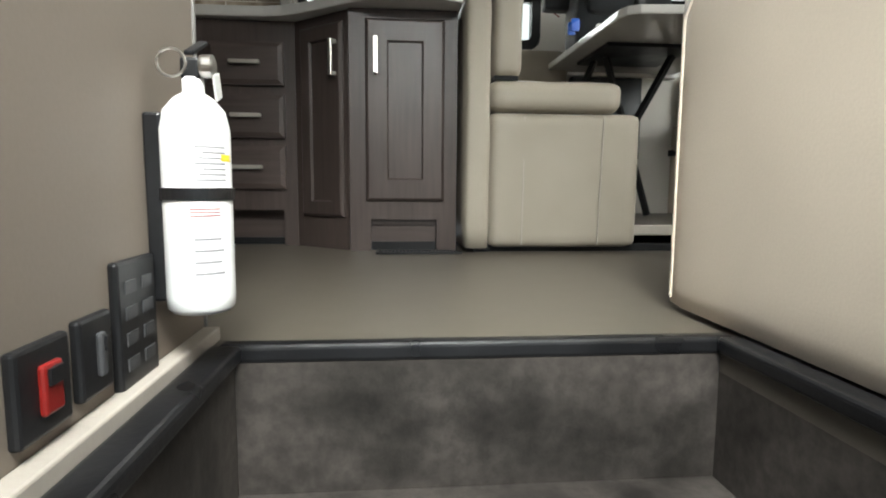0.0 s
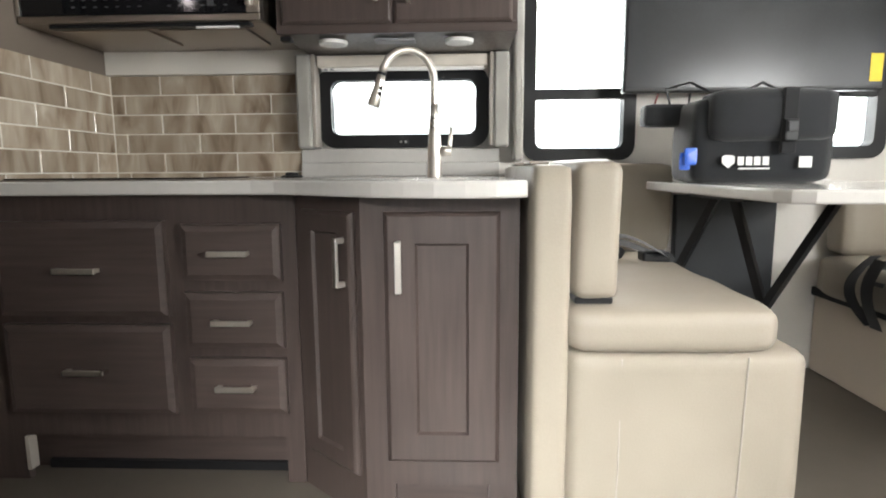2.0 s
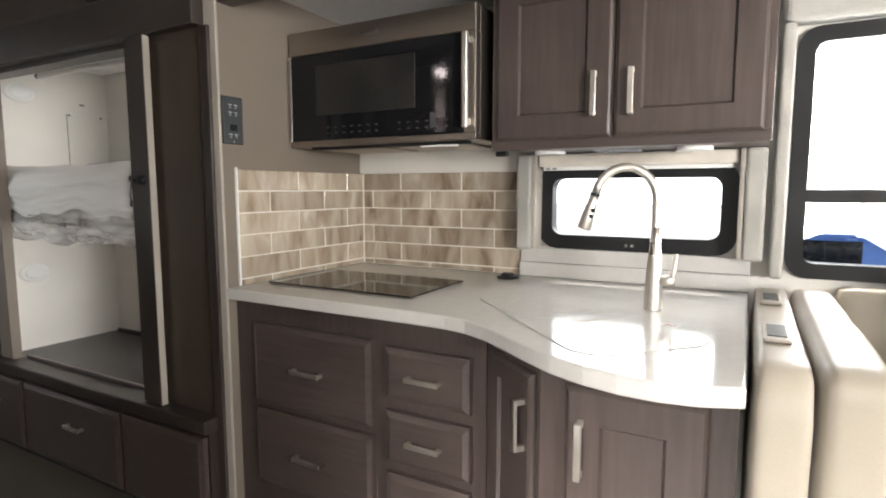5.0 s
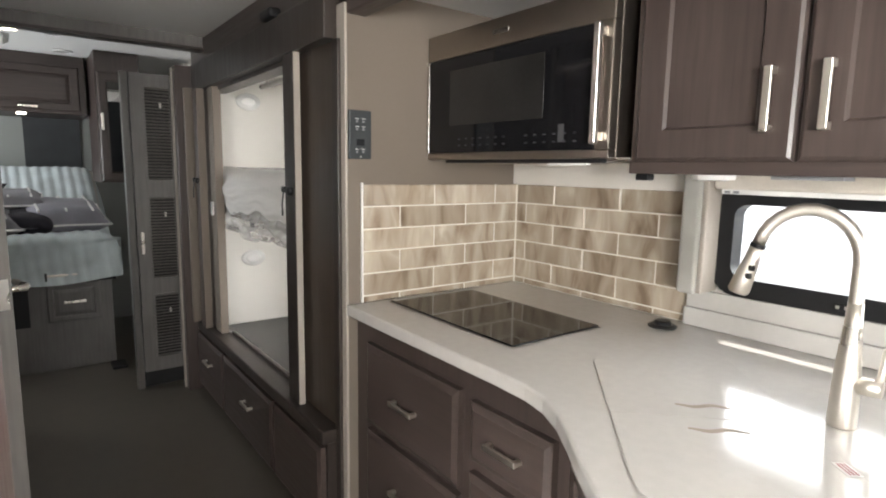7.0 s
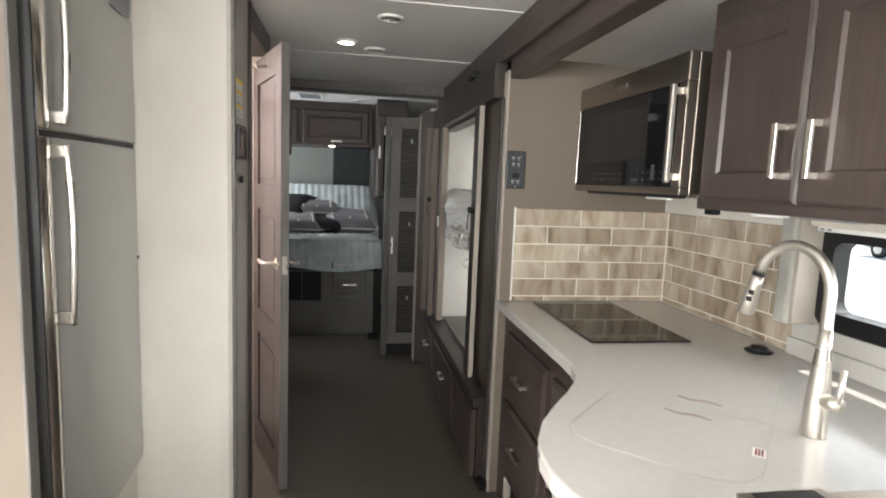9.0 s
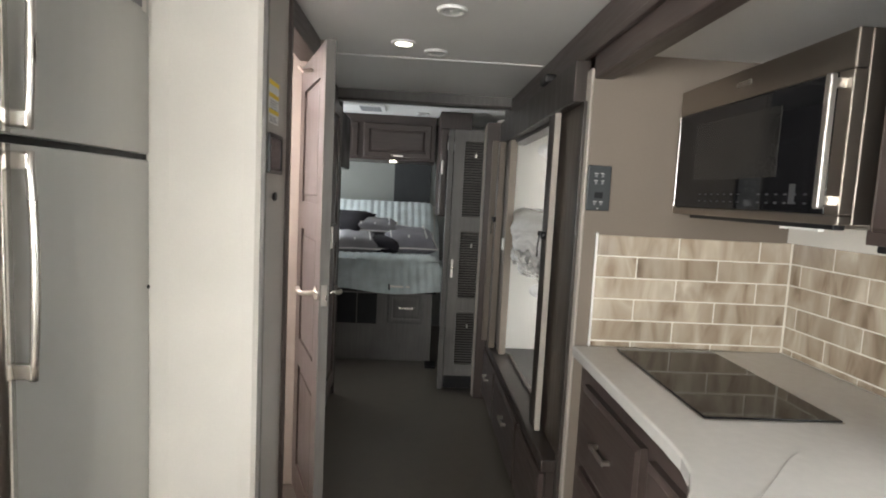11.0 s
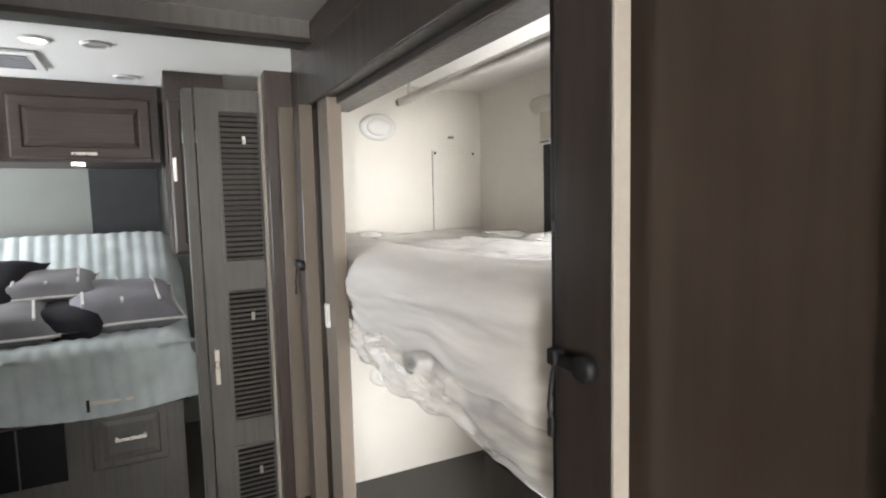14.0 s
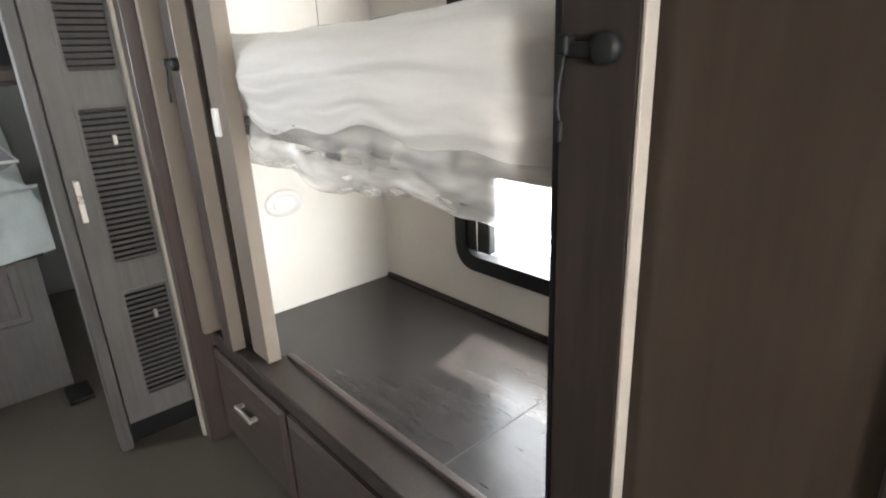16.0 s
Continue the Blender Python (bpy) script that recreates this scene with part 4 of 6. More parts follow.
# bunk room shell
solid("wall_bunk_rear", box(-3.42, -3.36, 2.345, 3.149, 0.0, 1.984), M_WALLWHITE, "white wall at the end of the bunks", kind="structure")
bf = thing("bunk_floor", (-2.4, 2.75, 0.0), "dark wood-grain vinyl lower bunk deck", "bunk deck", kind="structure")
part("deck", box(-3.36, -1.39, 2.346, 3.149, 0.28, 0.342), M_BUNKFLOOR, bf)
part("seam", box(-2.223, -2.219, 2.39, 3.14, 0.3415, 0.3428), M_FAINT, bf)
part("scotia", box(-3.36, -1.39, 3.135, 3.149, 0.342, 0.356), M_FRAME, bf)
hatch = thing("wall_hatch", (-3.355, 3.02, 1.4), "white access hatch with two screws on the bunk wall", "hatch")
part("cover", box(-3.36, -3.354, 2.91, 3.118, 1.38, 1.722, 0.002), M_WALLWHITE, hatch)
for y in (2.92, 3.108):
    part("screw", lathe([(0.006, 0), (0.005, 0.003)], (-3.354, y, 1.712), 8, "x"), M_BLACK, hatch)
part("hook", box(-3.358, -3.345, 2.985, 3.01, 1.775, 1.785, 0.003), M_INK, hatch)
part("joint", box(-3.3595, -3.3575, 2.907, 2.91, 1.38, 1.722), M_INK, hatch)


def reading_lamp(y, z):
    r = thing("bunk_reading_lamp", (-3.355, y, z), "oval white reading lamp with a clear lens on the bunk wall", "lamp", "bunk lamps")
    part("rim", placed(lathe([(0.078, 0), (0.08, 0.004), (0.077, 0.008), (0.060, 0.013), (0.0545, 0.014)], (0, 0, 0), 32, "x"), Matrix.Translation((-3.359, y, z)) @ Matrix.Diagonal((1, 1, 0.68, 1))), M_WHITEPL, r, smooth=True)
    part("lens", placed(lathe([(0.056, 0), (0.054, 0.0135), (0.040, 0.019), (0.022, 0.022), (0.004, 0.023)], (0, 0, 0), 32, "x"), Matrix.Translation((-3.359, y, z)) @ Matrix.Diagonal((1, 1, 0.68, 1))), M_WHITEPL, r, smooth=True)


reading_lamp(2.665, 1.81)
reading_lamp(2.67, 0.785)
rod = thing("curtain_rod", (-2.4, 2.74, 1.9), "pale metal rail under the bunk ceiling", "rail")
part("rod", tube([(-3.3, 2.737, 1.905), (-1.4, 2.737, 1.905)], 0.016, 12), surface("pale_aluminium", (0.50, 0.48, 0.45), 0.04, 0.35, metal=0.6), rod)
for x in (-3.2, -2.3, -1.75):
    part("bracket", box(x - 0.004, x + 0.004, 2.732, 2.742, 1.905, 1.984), M_STEEL, rod)
for x in (-2.6,):
    solid("bunk_ceiling_batten", box(-3.36, -1.39, 2.90, 2.915, 1.977, 1.985), M_WHITEPL, "white batten on the bunk ceiling", "trim", kind="structure")

# upper bunk: board, mattress and its wrapping
board = thing("upper_bunk_board", (-2.4, 2.75, 1.1), "pale board carrying the upper bunk mattress", "bunk board")
part("board", box(-3.355, -1.40, 2.47, 3.14, 1.112, 1.135, 0.003), M_TAUPE, board)
matt = thing("bunk_mattress", (-2.38, 2.75, 1.135), "grey bunk mattress wrapped in clear plastic", "mattress")
part("core", cushion(-3.33, -1.42, 2.475, 3.12, 1.137, 1.352, 0.06, 0.01, 3, 10), M_MATTRESS, matt, smooth=True)


def wrap_bottom(x):
    """Height of the loose lower edge of the wrapping along the bunk."""
    return 1.035 + 0.018 * math.sin(x * 11.0) + 0.010 * math.sin(x * 29 + 1)


def bulge(x):
    """How far the wrapping swells out between the posts of the opening."""
    k = max(0.0, min(1.0, (x + 2.90) / 0.14, (-1.80 - x) / 0.12))
    return 0.045 * k * k * (3 - 2 * k)


def wrap_cover(u, v):
    """The white cover over the rounded front of the mattress, creased in long slanting folds."""
    x = -3.31 + 1.92 * u
    fold = 0.008 * math.sin(v * 9 + x * 3.2 + 2.2 * noise.noise(Vector((x * 1.3, v * 2, 7)))) + 0.006 * noise.noise(Vector((x * 3.5 + v * 3.0, v * 9, 2))) + 0.0035 * noise.noise(Vector((x * 8 + v * 6, v * 22, 5)))
    drop = 0.225 + 0.014 * math.sin(x * 9) + 0.010 * math.sin(x * 23)
    if v < 0.45:
        a = v / 0.45 * math.pi / 2
        return (x, 2.495 - (0.115 + fold + bulge(x)) * math.sin(a), 1.290 + (0.096 + fold) * math.cos(a))
    k = (v - 0.45) / 0.55
    return (x, 2.380 - bulge(x) - fold - 0.012 * math.sin(k * math.pi) + 0.012 * k, 1.290 - (drop - 0.096) * k)


part("wrap_cover", grid_sheet(150, 40, wrap_cover), M_COVER, matt, "creased white plastic cover", smooth=True)
part("side_band", box(-3.3, -1.42, 2.425, 2.44, 1.10, 1.2, 0.004), M_TAUPE, matt)


def wrap_front(u, v):
    """The loose clear wrapping that hangs below the cover and is gathered underneath."""
    x = -3.31 + 1.92 * u
    lo = wrap_bottom(x)
    z = 1.19 + (lo - 1.19) * v
    bell = math.sin(v * math.pi * 0.85)
    y = 2.40 - bulge(x) - 0.022 * bell + 0.012 * noise.noise(Vector((x * 9, v * 4, 2))) + 0.006 * noise.noise(Vector((x * 22 + v * 4, v * 7, 5)))
    if v > 0.9:
        y += (v - 0.9) * 0.5
    return (x, y, z)


part("wrap_front", grid_sheet(150, 26, wrap_front), M_FILM, matt, "loose clear plastic wrapping", smooth=True)


def wrap_top(u, v):
    x = -3.33 + 1.92 * u
    y = 2.49 + 0.63 * v
    z = 1.384 + 0.006 * noise.noise(Vector((u * 18, v * 9, 3))) + 0.005 * math.sin(u * 40 + v * 9) - 0.004 * max(0, 1 - v * 12)
    return (x, y, z)


part("wrap_top", grid_sheet(90, 30, wrap_top), M_FILM, matt, smooth=True)


def wrap_under(u, v):
    x = -3.0 + 1.60 * u
    return (x, 2.44 + 0.55 * v, wrap_bottom(x) + 0.03 * v + 0.014 * noise.noise(Vector((x * 9, v * 6, 9))))


part("wrap_under", grid_sheet(110, 20, wrap_under), M_FILM, matt, smooth=True)
for x in (-2.43, -2.12):
    part("vent_grommet", lathe([(0.034, 0), (0.03, 0.006), (0.016, 0.009)], (x, 2.372, 1.118), 18, "y"), M_BLACK, matt)

# drawers under the bunks
unit = thing("under_bunk_drawer_unit", (-2.3, 2.31, 0.03), "dark stained drawer unit under the bunks with two nickel handles", "drawer unit")
part("carcass", box(-3.2, -1.395, 2.286, 2.344, 0.045, 0.388), M_FRAME, unit)
for x0, x1, hx in ((-3.2, -2.66, -2.92), (-2.65, -1.90, -2.21), (-1.89, -1.395, None)):
    fr = part("drawer", placed(slab_drawer(x1 - x0 - 0.008, 0.33), facing((x0 + 0.004, 2.262, 0.048))), M_WOOD_X, unit)
    if hx:
        add_handle(fr, facing((hx, 2.257, 0.255)), 0.115)
solid("bunk_plinth", box(-3.2, -1.345, 2.30, 2.345, 0.0, 0.05), M_BLACK, "black recessed plinth under the bunk drawers", "trim", kind="structure")

# louvred door at the end of the bunks
lv = thing("louvred_cabinet", (-3.33, 2.08, 0), "grey cabinet end with three louvred vents and a nickel pull", "cabinet")
LX = -3.365
part("leaf", wall_with_holes("x", LX, 0.022, 1.985, 2.215, 0.115, 1.925, [(2.058, 2.2, 0.20, 0.60), (2.058, 2.2, 0.70, 1.20), (2.058, 2.2, 1.30, 1.85)], -1), M_GREY, lv)
for z0, z1 in ((0.20, 0.60), (0.70, 1.20), (1.30, 1.85)):
    fr = part("vent_frame", placed(ring_frame(0, 0, 0, 0.152, z1 - z0 + 0.012, 0.01, 0.01, 0.004), Matrix.Translation((LX + 0.004, 2.129, (z0 + z1) / 2)) @ Matrix.Rotation(radians(90), 4, "Z")), M_GREY, lv)
    n = int((z1 - z0) / 0.0185)
    for i in range(n):
        z = z0 + (i + 0.5) * (z1 - z0) / n
        part("slat", placed(box(-0.0016, 0.0016, 2.059, 2.199, -0.0068, 0.0068), Matrix.Translation((LX - 0.01, 0, z)) @ Matrix.Rotation(radians(40), 4, "Y")), M_GREY, fr)
    part("screw", box(LX + 0.001, LX + 0.005, 2.138, 2.15, z1 - 0.12, z1 - 0.09, 0.001, 1), M_STEEL, lv)
add_handle(lv, facing((LX, 2.008, 0.925), 90), 0.13, True)
# black backing board, its colour gives the darkness seen between the slats
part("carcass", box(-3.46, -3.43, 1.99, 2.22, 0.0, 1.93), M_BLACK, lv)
solid("bedroom_jamb", box(-3.46, -3.39, 1.945, 1.983, 0.0, 1.93, 0.004), M_GREY, "grey jamb of the bedroom opening", "trim", kind="structure")

# ---- bathroom door and wardrobe ----
hinge, free_edge = Vector((-1.955, 1.182, 0)), Vector((-1.40, 1.383, 0))
leaf_w = (free_edge - hinge).length
yaw = math.degrees(math.atan2(free_edge.y - hinge.y, free_edge.x - hinge.x))
mleaf = facing((hinge.x, hinge.y, 0.025), yaw)
bd = thing("bathroom_door", hinge, "half-open panelled bathroom door with nickel lever handles", "door")
core = wall_with_holes("y", 0.0, 0.034, 0.0, leaf_w, 0.0, 1.965, [(0.11, leaf_w - 0.11, 0.14, 0.62), (0.11, leaf_w - 0.11, 0.74, 1.25), (0.11, leaf_w - 0.11, 1.37, 1.85)])
part("leaf", placed(core, mleaf), M_WOOD, bd)
for z0, z1 in ((0.14, 0.62), (0.74, 1.25), (1.37, 1.85)):
    bm = box(0.11, leaf_w - 0.11, 0.010, 0.024, z0, z1)
    part("door_panel", placed(bm, mleaf), M_WOOD, bd)
    for ys in (0.004, 0.022):
        bm = bmesh.new()
        box(0.135, leaf_w - 0.135, ys, ys + 0.008, z0 + 0.03, z1 - 0.03, 0.003, 1, bm)
        part("raised_field", placed(bm, mleaf), M_WOOD, bd)
part("edge_band", placed(box(leaf_w - 0.001, leaf_w + 0.004, -0.001, 0.035, 0.0, 1.965, 0.001, 1), mleaf), M_GREY, bd)
for s, y0 in ((-1, 0.0), (1, 0.034)):
    rose = part("handle_rose", placed(lathe([(0.026, 0), (0.026, 0.006), (0.012, 0.012)], (0, 0, 0), 18, "y"), mleaf @ Matrix.Translation((leaf_w - 0.06, y0 + (0 if s < 0 else 0.0), 1.03)) @ Matrix.Diagonal((1, -s if s > 0 else 1, 1, 1))), M_NICKEL, bd)
    part("lever", placed(tube([(leaf_w - 0.06, y0, 1.03), (leaf_w - 0.06, y0 + s * 0.055, 1.03), (leaf_w - 0.075, y0 + s * 0.062, 1.031), (leaf_w - 0.15, y0 + s * 0.06, 1.034)], 0.009, 10), mleaf), M_NICKEL, bd, "nickel lever handle", smooth=True)
part("latch_plate", placed(box(leaf_w + 0.003, leaf_w + 0.006, 0.006, 0.028, 0.99, 1.07), mleaf), M_STEEL, bd)
part("robe_hook", placed(tube([(leaf_w - 0.3, 0.0, 1.91), (leaf_w - 0.3, -0.04, 1.90), (leaf_w - 0.3, -0.055, 1.92)], 0.008, 8), mleaf), M_NICKEL, bd)
for z in (0.2, 1.0, 1.8):
    part("hinge", placed(tube([(-0.006, 0.017, z - 0.045), (-0.006, 0.017, z + 0.045)], 0.007, 8), mleaf), M_NICKEL, bd)

wr = thing("wardrobe", (-2.7, 0.8, 0), "dark stained wardrobe with a pair of two-panel doors", "wardrobe")
part("carcass", box(-3.22, -2.02, 0.62, 1.158, 0.0, H_CEIL - 0.002), M_FRAME, wr)
part("end_panel", box(-2.04, -2.001, 1.158, 1.20, 0, H_CEIL - 0.002, 0.003), M_FRAME, wr)
part("face_frame", wall_with_holes("y", 1.158, 0.02, -3.22, -2.04, 0.0, H_CEIL - 0.002, [(-3.17, -2.23, 0.12, 1.98)]), M_FRAME, wr)
for x0, x1, hx in ((-2.70, -2.22, 0.445), (-3.19, -2.71, 0.035)):
    m = facing((x1, 1.20, 0.10), 180)
    d = part("door", wall_with_holes("y", 0, 0.02, 0, x1 - x0, 0, 1.91, [(0.07, x1 - x0 - 0.07, 0.10, 1.0), (0.07, x1 - x0 - 0.07, 1.12, 1.83)]), M_WOOD, None)
    d.data.transform(m)
    d.data.transform(Matrix.Translation(-wr.matrix_world.translation))
    d.parent = wr
    for z0, z1 in ((0.10, 1.0), (1.12, 1.83)):
        part("door_panel", placed(panel_door(x1 - x0 - 0.14, z1 - z0, 0.012, 0.012), m @ Matrix.Translation((0.07, 0.006, z0))), M_WOOD, wr)
    add_handle(d, m @ Matrix.Translation((hx, 0, 1.06)), 0.13, True)
solid("wardrobe_filler", box(-3.245, -3.22, 1.0, 1.20, 0, H_CEIL + 0.07, 0.004), M_FRAME, "dark end board of the wardrobe", "trim", kind="structure")
tvb = thing("bedroom_television", (-3.5, 1.05, 1.6), "black flat television seen edge-on behind the wardrobe", "television")
part("screen", box(-3.9, -3.28, 1.14, 1.175, 1.62, 2.02, 0.006), M_BLACK, tvb)
part("mount_arm", box(-3.3, -3.24, 1.10, 1.15, 1.78, 1.86, 0.003), M_BLACK, tvb)

# display, sticker and sensor beside the bathroom
dp = thing("wall_display", (-1.17, 1.255, 1.52), "small black touch display on the grey board", "display")
part("screen", box(-1.255, -1.098, 1.255, 1.268, 1.495, 1.62, 0.004), M_SCREEN, dp)
part("bezel", placed(ring_frame(0, 0, 0, 0.166, 0.127, 0.012, 0.004, 0.006), facing((-1.177, 1.270, 1.557), 180)), M_BLACK, dp)
st = thing("warning_sticker", (-1.18, 1.255, 1.66), "white and yellow warning sticker", "sticker")
part("paper", box(-1.245, -1.125, 1.2552, 1.2562, 1.655, 1.79), M_PRINT, st)
for z in (1.685, 1.735, 1.775):
    part("yellow_band", box(-1.245, -1.125, 1.2562, 1.2568, z, z + 0.014), M_YELLOW, st)
for k in range(7):
    part("text_bar", box(-1.235 + 0.01 * (k % 3), -1.135, 1.2562, 1.2568, 1.66 + 0.0065 * k if k < 3 else 1.70 + 0.008 * (k - 3), 1.663 + 0.0065 * k if k < 3 else 1.703 + 0.008 * (k - 3)), M_INK, st)
sn = thing("wall_sensor", (-1.195, 1.255, 1.44), "small round black sensor on the grey board", "sensor")
part("eye", lathe([(0.014, 0), (0.014, 0.008), (0.008, 0.012)], (-1.195, 1.267, 1.42), 16, "y"), M_BLACK, sn)

# ---- refrigerator ----
fr = thing("refrigerator", (-0.62, 0.75, 0.43), "stainless refrigerator with a freezer door above and long straight handles", "refrigerator")
M_BRIGHT = surface("bright_stainless", (0.78, 0.75, 0.70), 0.02, 0.20, metal=1.0, scale=2, fine=40, bump=0.0, rough_vary=0.02, stretch=(1, 1, 0.1))
part("body", box(-0.95, -0.305, 0.35, 0.93, 0.435, 1.995), M_BLACK, fr)
M_FRIDGE = surface("fridge_grey_steel", (0.46, 0.46, 0.44), 0.02, 0.36, metal=0.5, scale=1.5, fine=40, bump=0.0, rough_vary=0.03)
for nm, z0, z1 in (("refrigerator_door", 0.445, 1.508), ("freezer_door", 1.524, 1.985)):
    # bowed door front
    prof = [(-0.945, 0.93), (-0.945, 0.972)] + [(-0.945 + 0.63 * k / 10, 0.972 + 0.022 * math.sin(math.pi * k / 10)) for k in range(1, 10)] + [(-0.315, 0.972), (-0.308, 0.965), (-0.308, 0.93)]
    d = part(nm, slab(prof, z0, z1, 0.004), M_FRIDGE, fr)
    h0, h1 = (1.06, 1.495) if nm == "refrigerator_door" else (1.535, 1.94)
    n = 12
    pts = [(-0.392, 1.016 + 0.008 * math.sin(math.pi * k / n), h0 + (h1 - h0) * k / n) for k in range(n + 1)]
    part("handle", tube(pts, 0.0085, 12), M_STEEL, d, "straight bright steel handle", smooth=True)
    for z in (h0 + 0.018, h1 - 0.018):
        part("handle_mount", box(-0.401, -0.383, 0.972, 1.020, z - 0.016, z + 0.016, 0.004), M_STEEL, d)
part("gap_seal", box(-0.94, -0.31, 0.93, 0.968, 1.506, 1.526), M_BLACK, fr)
part("side_seal", box(-0.302, -0.294, 0.90, 1.0, 0.44, 1.99, 0.002), M_BLACK, fr)
part("hinge_cap", box(-0.33, -0.30, 0.96, 0.99, 1.505, 1.527, 0.003), M_STEEL, fr)
edge = [(-0.385, 0.955), (-0.385, 0.9885)] + [(-0.350 + 0.048 * math.cos(radians(a)), 0.948 + 0.048 * math.sin(radians(a))) for a in range(100, -1, -10)]
for z0, z1 in ((0.447, 1.506), (1.526, 1.983)):
    part("edge_rail", slab(edge, z0, z1, 0.001), M_BRIGHT, fr, "bright rounded door edge", smooth=True)
part("energy_label", box(-0.86, -0.72, 0.9935, 0.9955, 1.90, 1.97), M_INK, fr)
part("label_print", box(-0.85, -0.73, 0.9956, 0.996, 1.955, 1.965), M_PRINT, fr)
part("badge", box(-0.905, -0.885, 0.982, 0.985, 1.90, 1.93), M_STEEL, fr)
part("lock", lathe([(0.006, 0), (0.005, 0.004)], (-0.935, 0.978, 1.15), 10, "y"), M_BLACK, fr)

# ---- bedroom ----
bb = thing("bed", (-4.7, 1.2, 0), "made bed with a seafoam coverlet, raised head and grey base", "bed")
part("base", box(-5.35, -4.07, 0.35, 1.905, 0.0, 0.60, 0.004), M_GREY, bb)
d = part("drawer", placed(panel_door(0.31, 0.265, 0.02, 0.035), facing((-4.05, 1.525, 0.335), 90)), M_GREY, bb)
add_handle(d, facing((-4.05, 1.682, 0.472), 90), 0.125)
part("access_panel", box(-4.075, -4.062, 1.08, 1.43, 0.32, 0.585, 0.003), M_BLACK, bb, "dark access panel")
part("panel_seam", box(-4.063, -4.060, 1.255, 1.262, 0.32, 0.585), M_GREY, bb)
part("top_rail", box(-4.10, -4.045, 0.35, 1.93, 0.60, 0.625, 0.003), M_BLACK, bb)
part("lift_handle", tube([(-4.05, 1.53, 0.645), (-4.015, 1.535, 0.66), (-4.015, 1.79, 0.66), (-4.05, 1.795, 0.645)], 0.009, 8), M_NICKEL, bb)
for y in (1.53, 1.795):
    part("handle_post", box(-4.03, -4.005, y - 0.006, y + 0.006, 0.628, 0.68), M_BLACK, bb)

bed = bb
part("mattress", cushion(-4.62, -4.04, 0.30, 1.93, 0.628, 0.90, 0.06, 0.01, 2, 6), M_MATTRESS, bed, smooth=True)


def quilt(u, v):
    """The coverlet from the hanging front edge over the mattress and up the raised head; channels run front to back."""
    y = 0.25 + 1.72 * u
    ch = 0.009 * abs(math.sin(math.pi * (y + 0.02 * math.sin(v * 6)) / 0.068))
    side = 0.10 * max(0, (u - 0.93) / 0.07) ** 2
    wob = 0.008 * noise.noise(Vector((y * 5, v * 7, 4)))
    if v < 0.28:
        k = v / 0.28
        p = Vector((-4.0 - 0.02 * math.sin(k * 2.5) + 0.01 * math.sin(y * 11) * (1 - k), y, 0.615 + 0.02 * math.sin(y * 7) + 0.27 * k))
        n = Vector((1, 0, 0.1))
    elif v < 0.36:
        a = (v - 0.28) / 0.08 * math.pi / 2
        p = Vector((-4.065 + 0.055 * math.cos(a), y, 0.875 + 0.055 * math.sin(a)))
        n = Vector((math.cos(a), 0, math.sin(a)))
    elif v < 0.66:
        k = (v - 0.36) / 0.30
        p = Vector((-4.065 - 0.52 * k, y, 0.93 - 0.01 * k))
        n = Vector((0, 0, 1))
    else:
        k = (v - 0.66) / 0.34
        p = Vector((-4.585 - 0.46 * k, y, 0.92 + 0.44 * k ** 0.95 - side * k * 1.6))
        n = Vector((0.6, 0, 0.8))
    return p + n * (ch + wob) - Vector((0, 0, side if v > 0.3 else 0))


part("coverlet", grid_sheet(150, 60, quilt), M_QUILT, bed, "channel-quilted seafoam coverlet", smooth=True)
part("raised_head", placed(box(-0.35, 0.30, 0.30, 1.93, -0.16, 0.0, 0.04, 3), Matrix.Translation((-4.83, 0, 1.12)) @ Matrix.Rotation(radians(43), 4, "Y")), M_MATTRESS, bed)


def pillow(x, y, z, w, d, h, tilt, yaw_, mat, label, piping=None):
    bm = bmesh.new()
    bmesh.ops.create_grid(bm, x_segments=14, y_segments=14, size=1)
    low = bm.copy()
    for b_, s in ((bm, 1), (low, -1)):
        for v in b_.verts:
            a, c = v.co.x, v.co.y
            puff = (1 - a ** 4) * (1 - c ** 4)
            pinch = 1 - 0.10 * (1 - abs(a) ** 2) * abs(c) ** 3 - 0.0
            v.co = Vector((a * d / 2 * (1 - 0.08 * (1 - c * c) * abs(a) ** 3), c * w / 2 * pinch, s * h / 2 * puff ** 0.6 + 0.01 * noise.noise(Vector((a * 2 + x * 9, c * 2, s)))))
    me = bpy.data.meshes.new("tmp")
    low.to_mesh(me)
    low.free()
    bm.from_mesh(me)
    bpy.data.meshes.remove(me)
    m = Matrix.Translation((x, y, z)) @ Matrix.Rotation(radians(yaw_), 4, "Z") @ Matrix.Rotation(radians(tilt), 4, "Y")
    bmesh.ops.remove_doubles(bm, verts=bm.verts, dist=1e-4)
    p = thing("pillow", (x, y, z - h / 2), label, "pillow", "bed pillows")
    part("cover", placed(bm, m), mat, p, smooth=True)
    if piping:
        ring = [(d / 2 * a, w / 2 * c, 0) for a, c in ((-1, -1), (-0.93, 0), (-1, 1), (0, 0.93), (1, 1), (0.93, 0), (1, -1), (0, -0.93), (-1, -1))]
        part("piping", placed(tube(ring, 0.007, 6), m), piping, p)
        for k in (-0.3, 0.0, 0.3):
            part("stripe", placed(box(-d * 0.36, d * 0.36, k * w - 0.006, k * w + 0.006, h * 0.40, h * 0.47, 0.001, 1), m), piping, p)
    return p


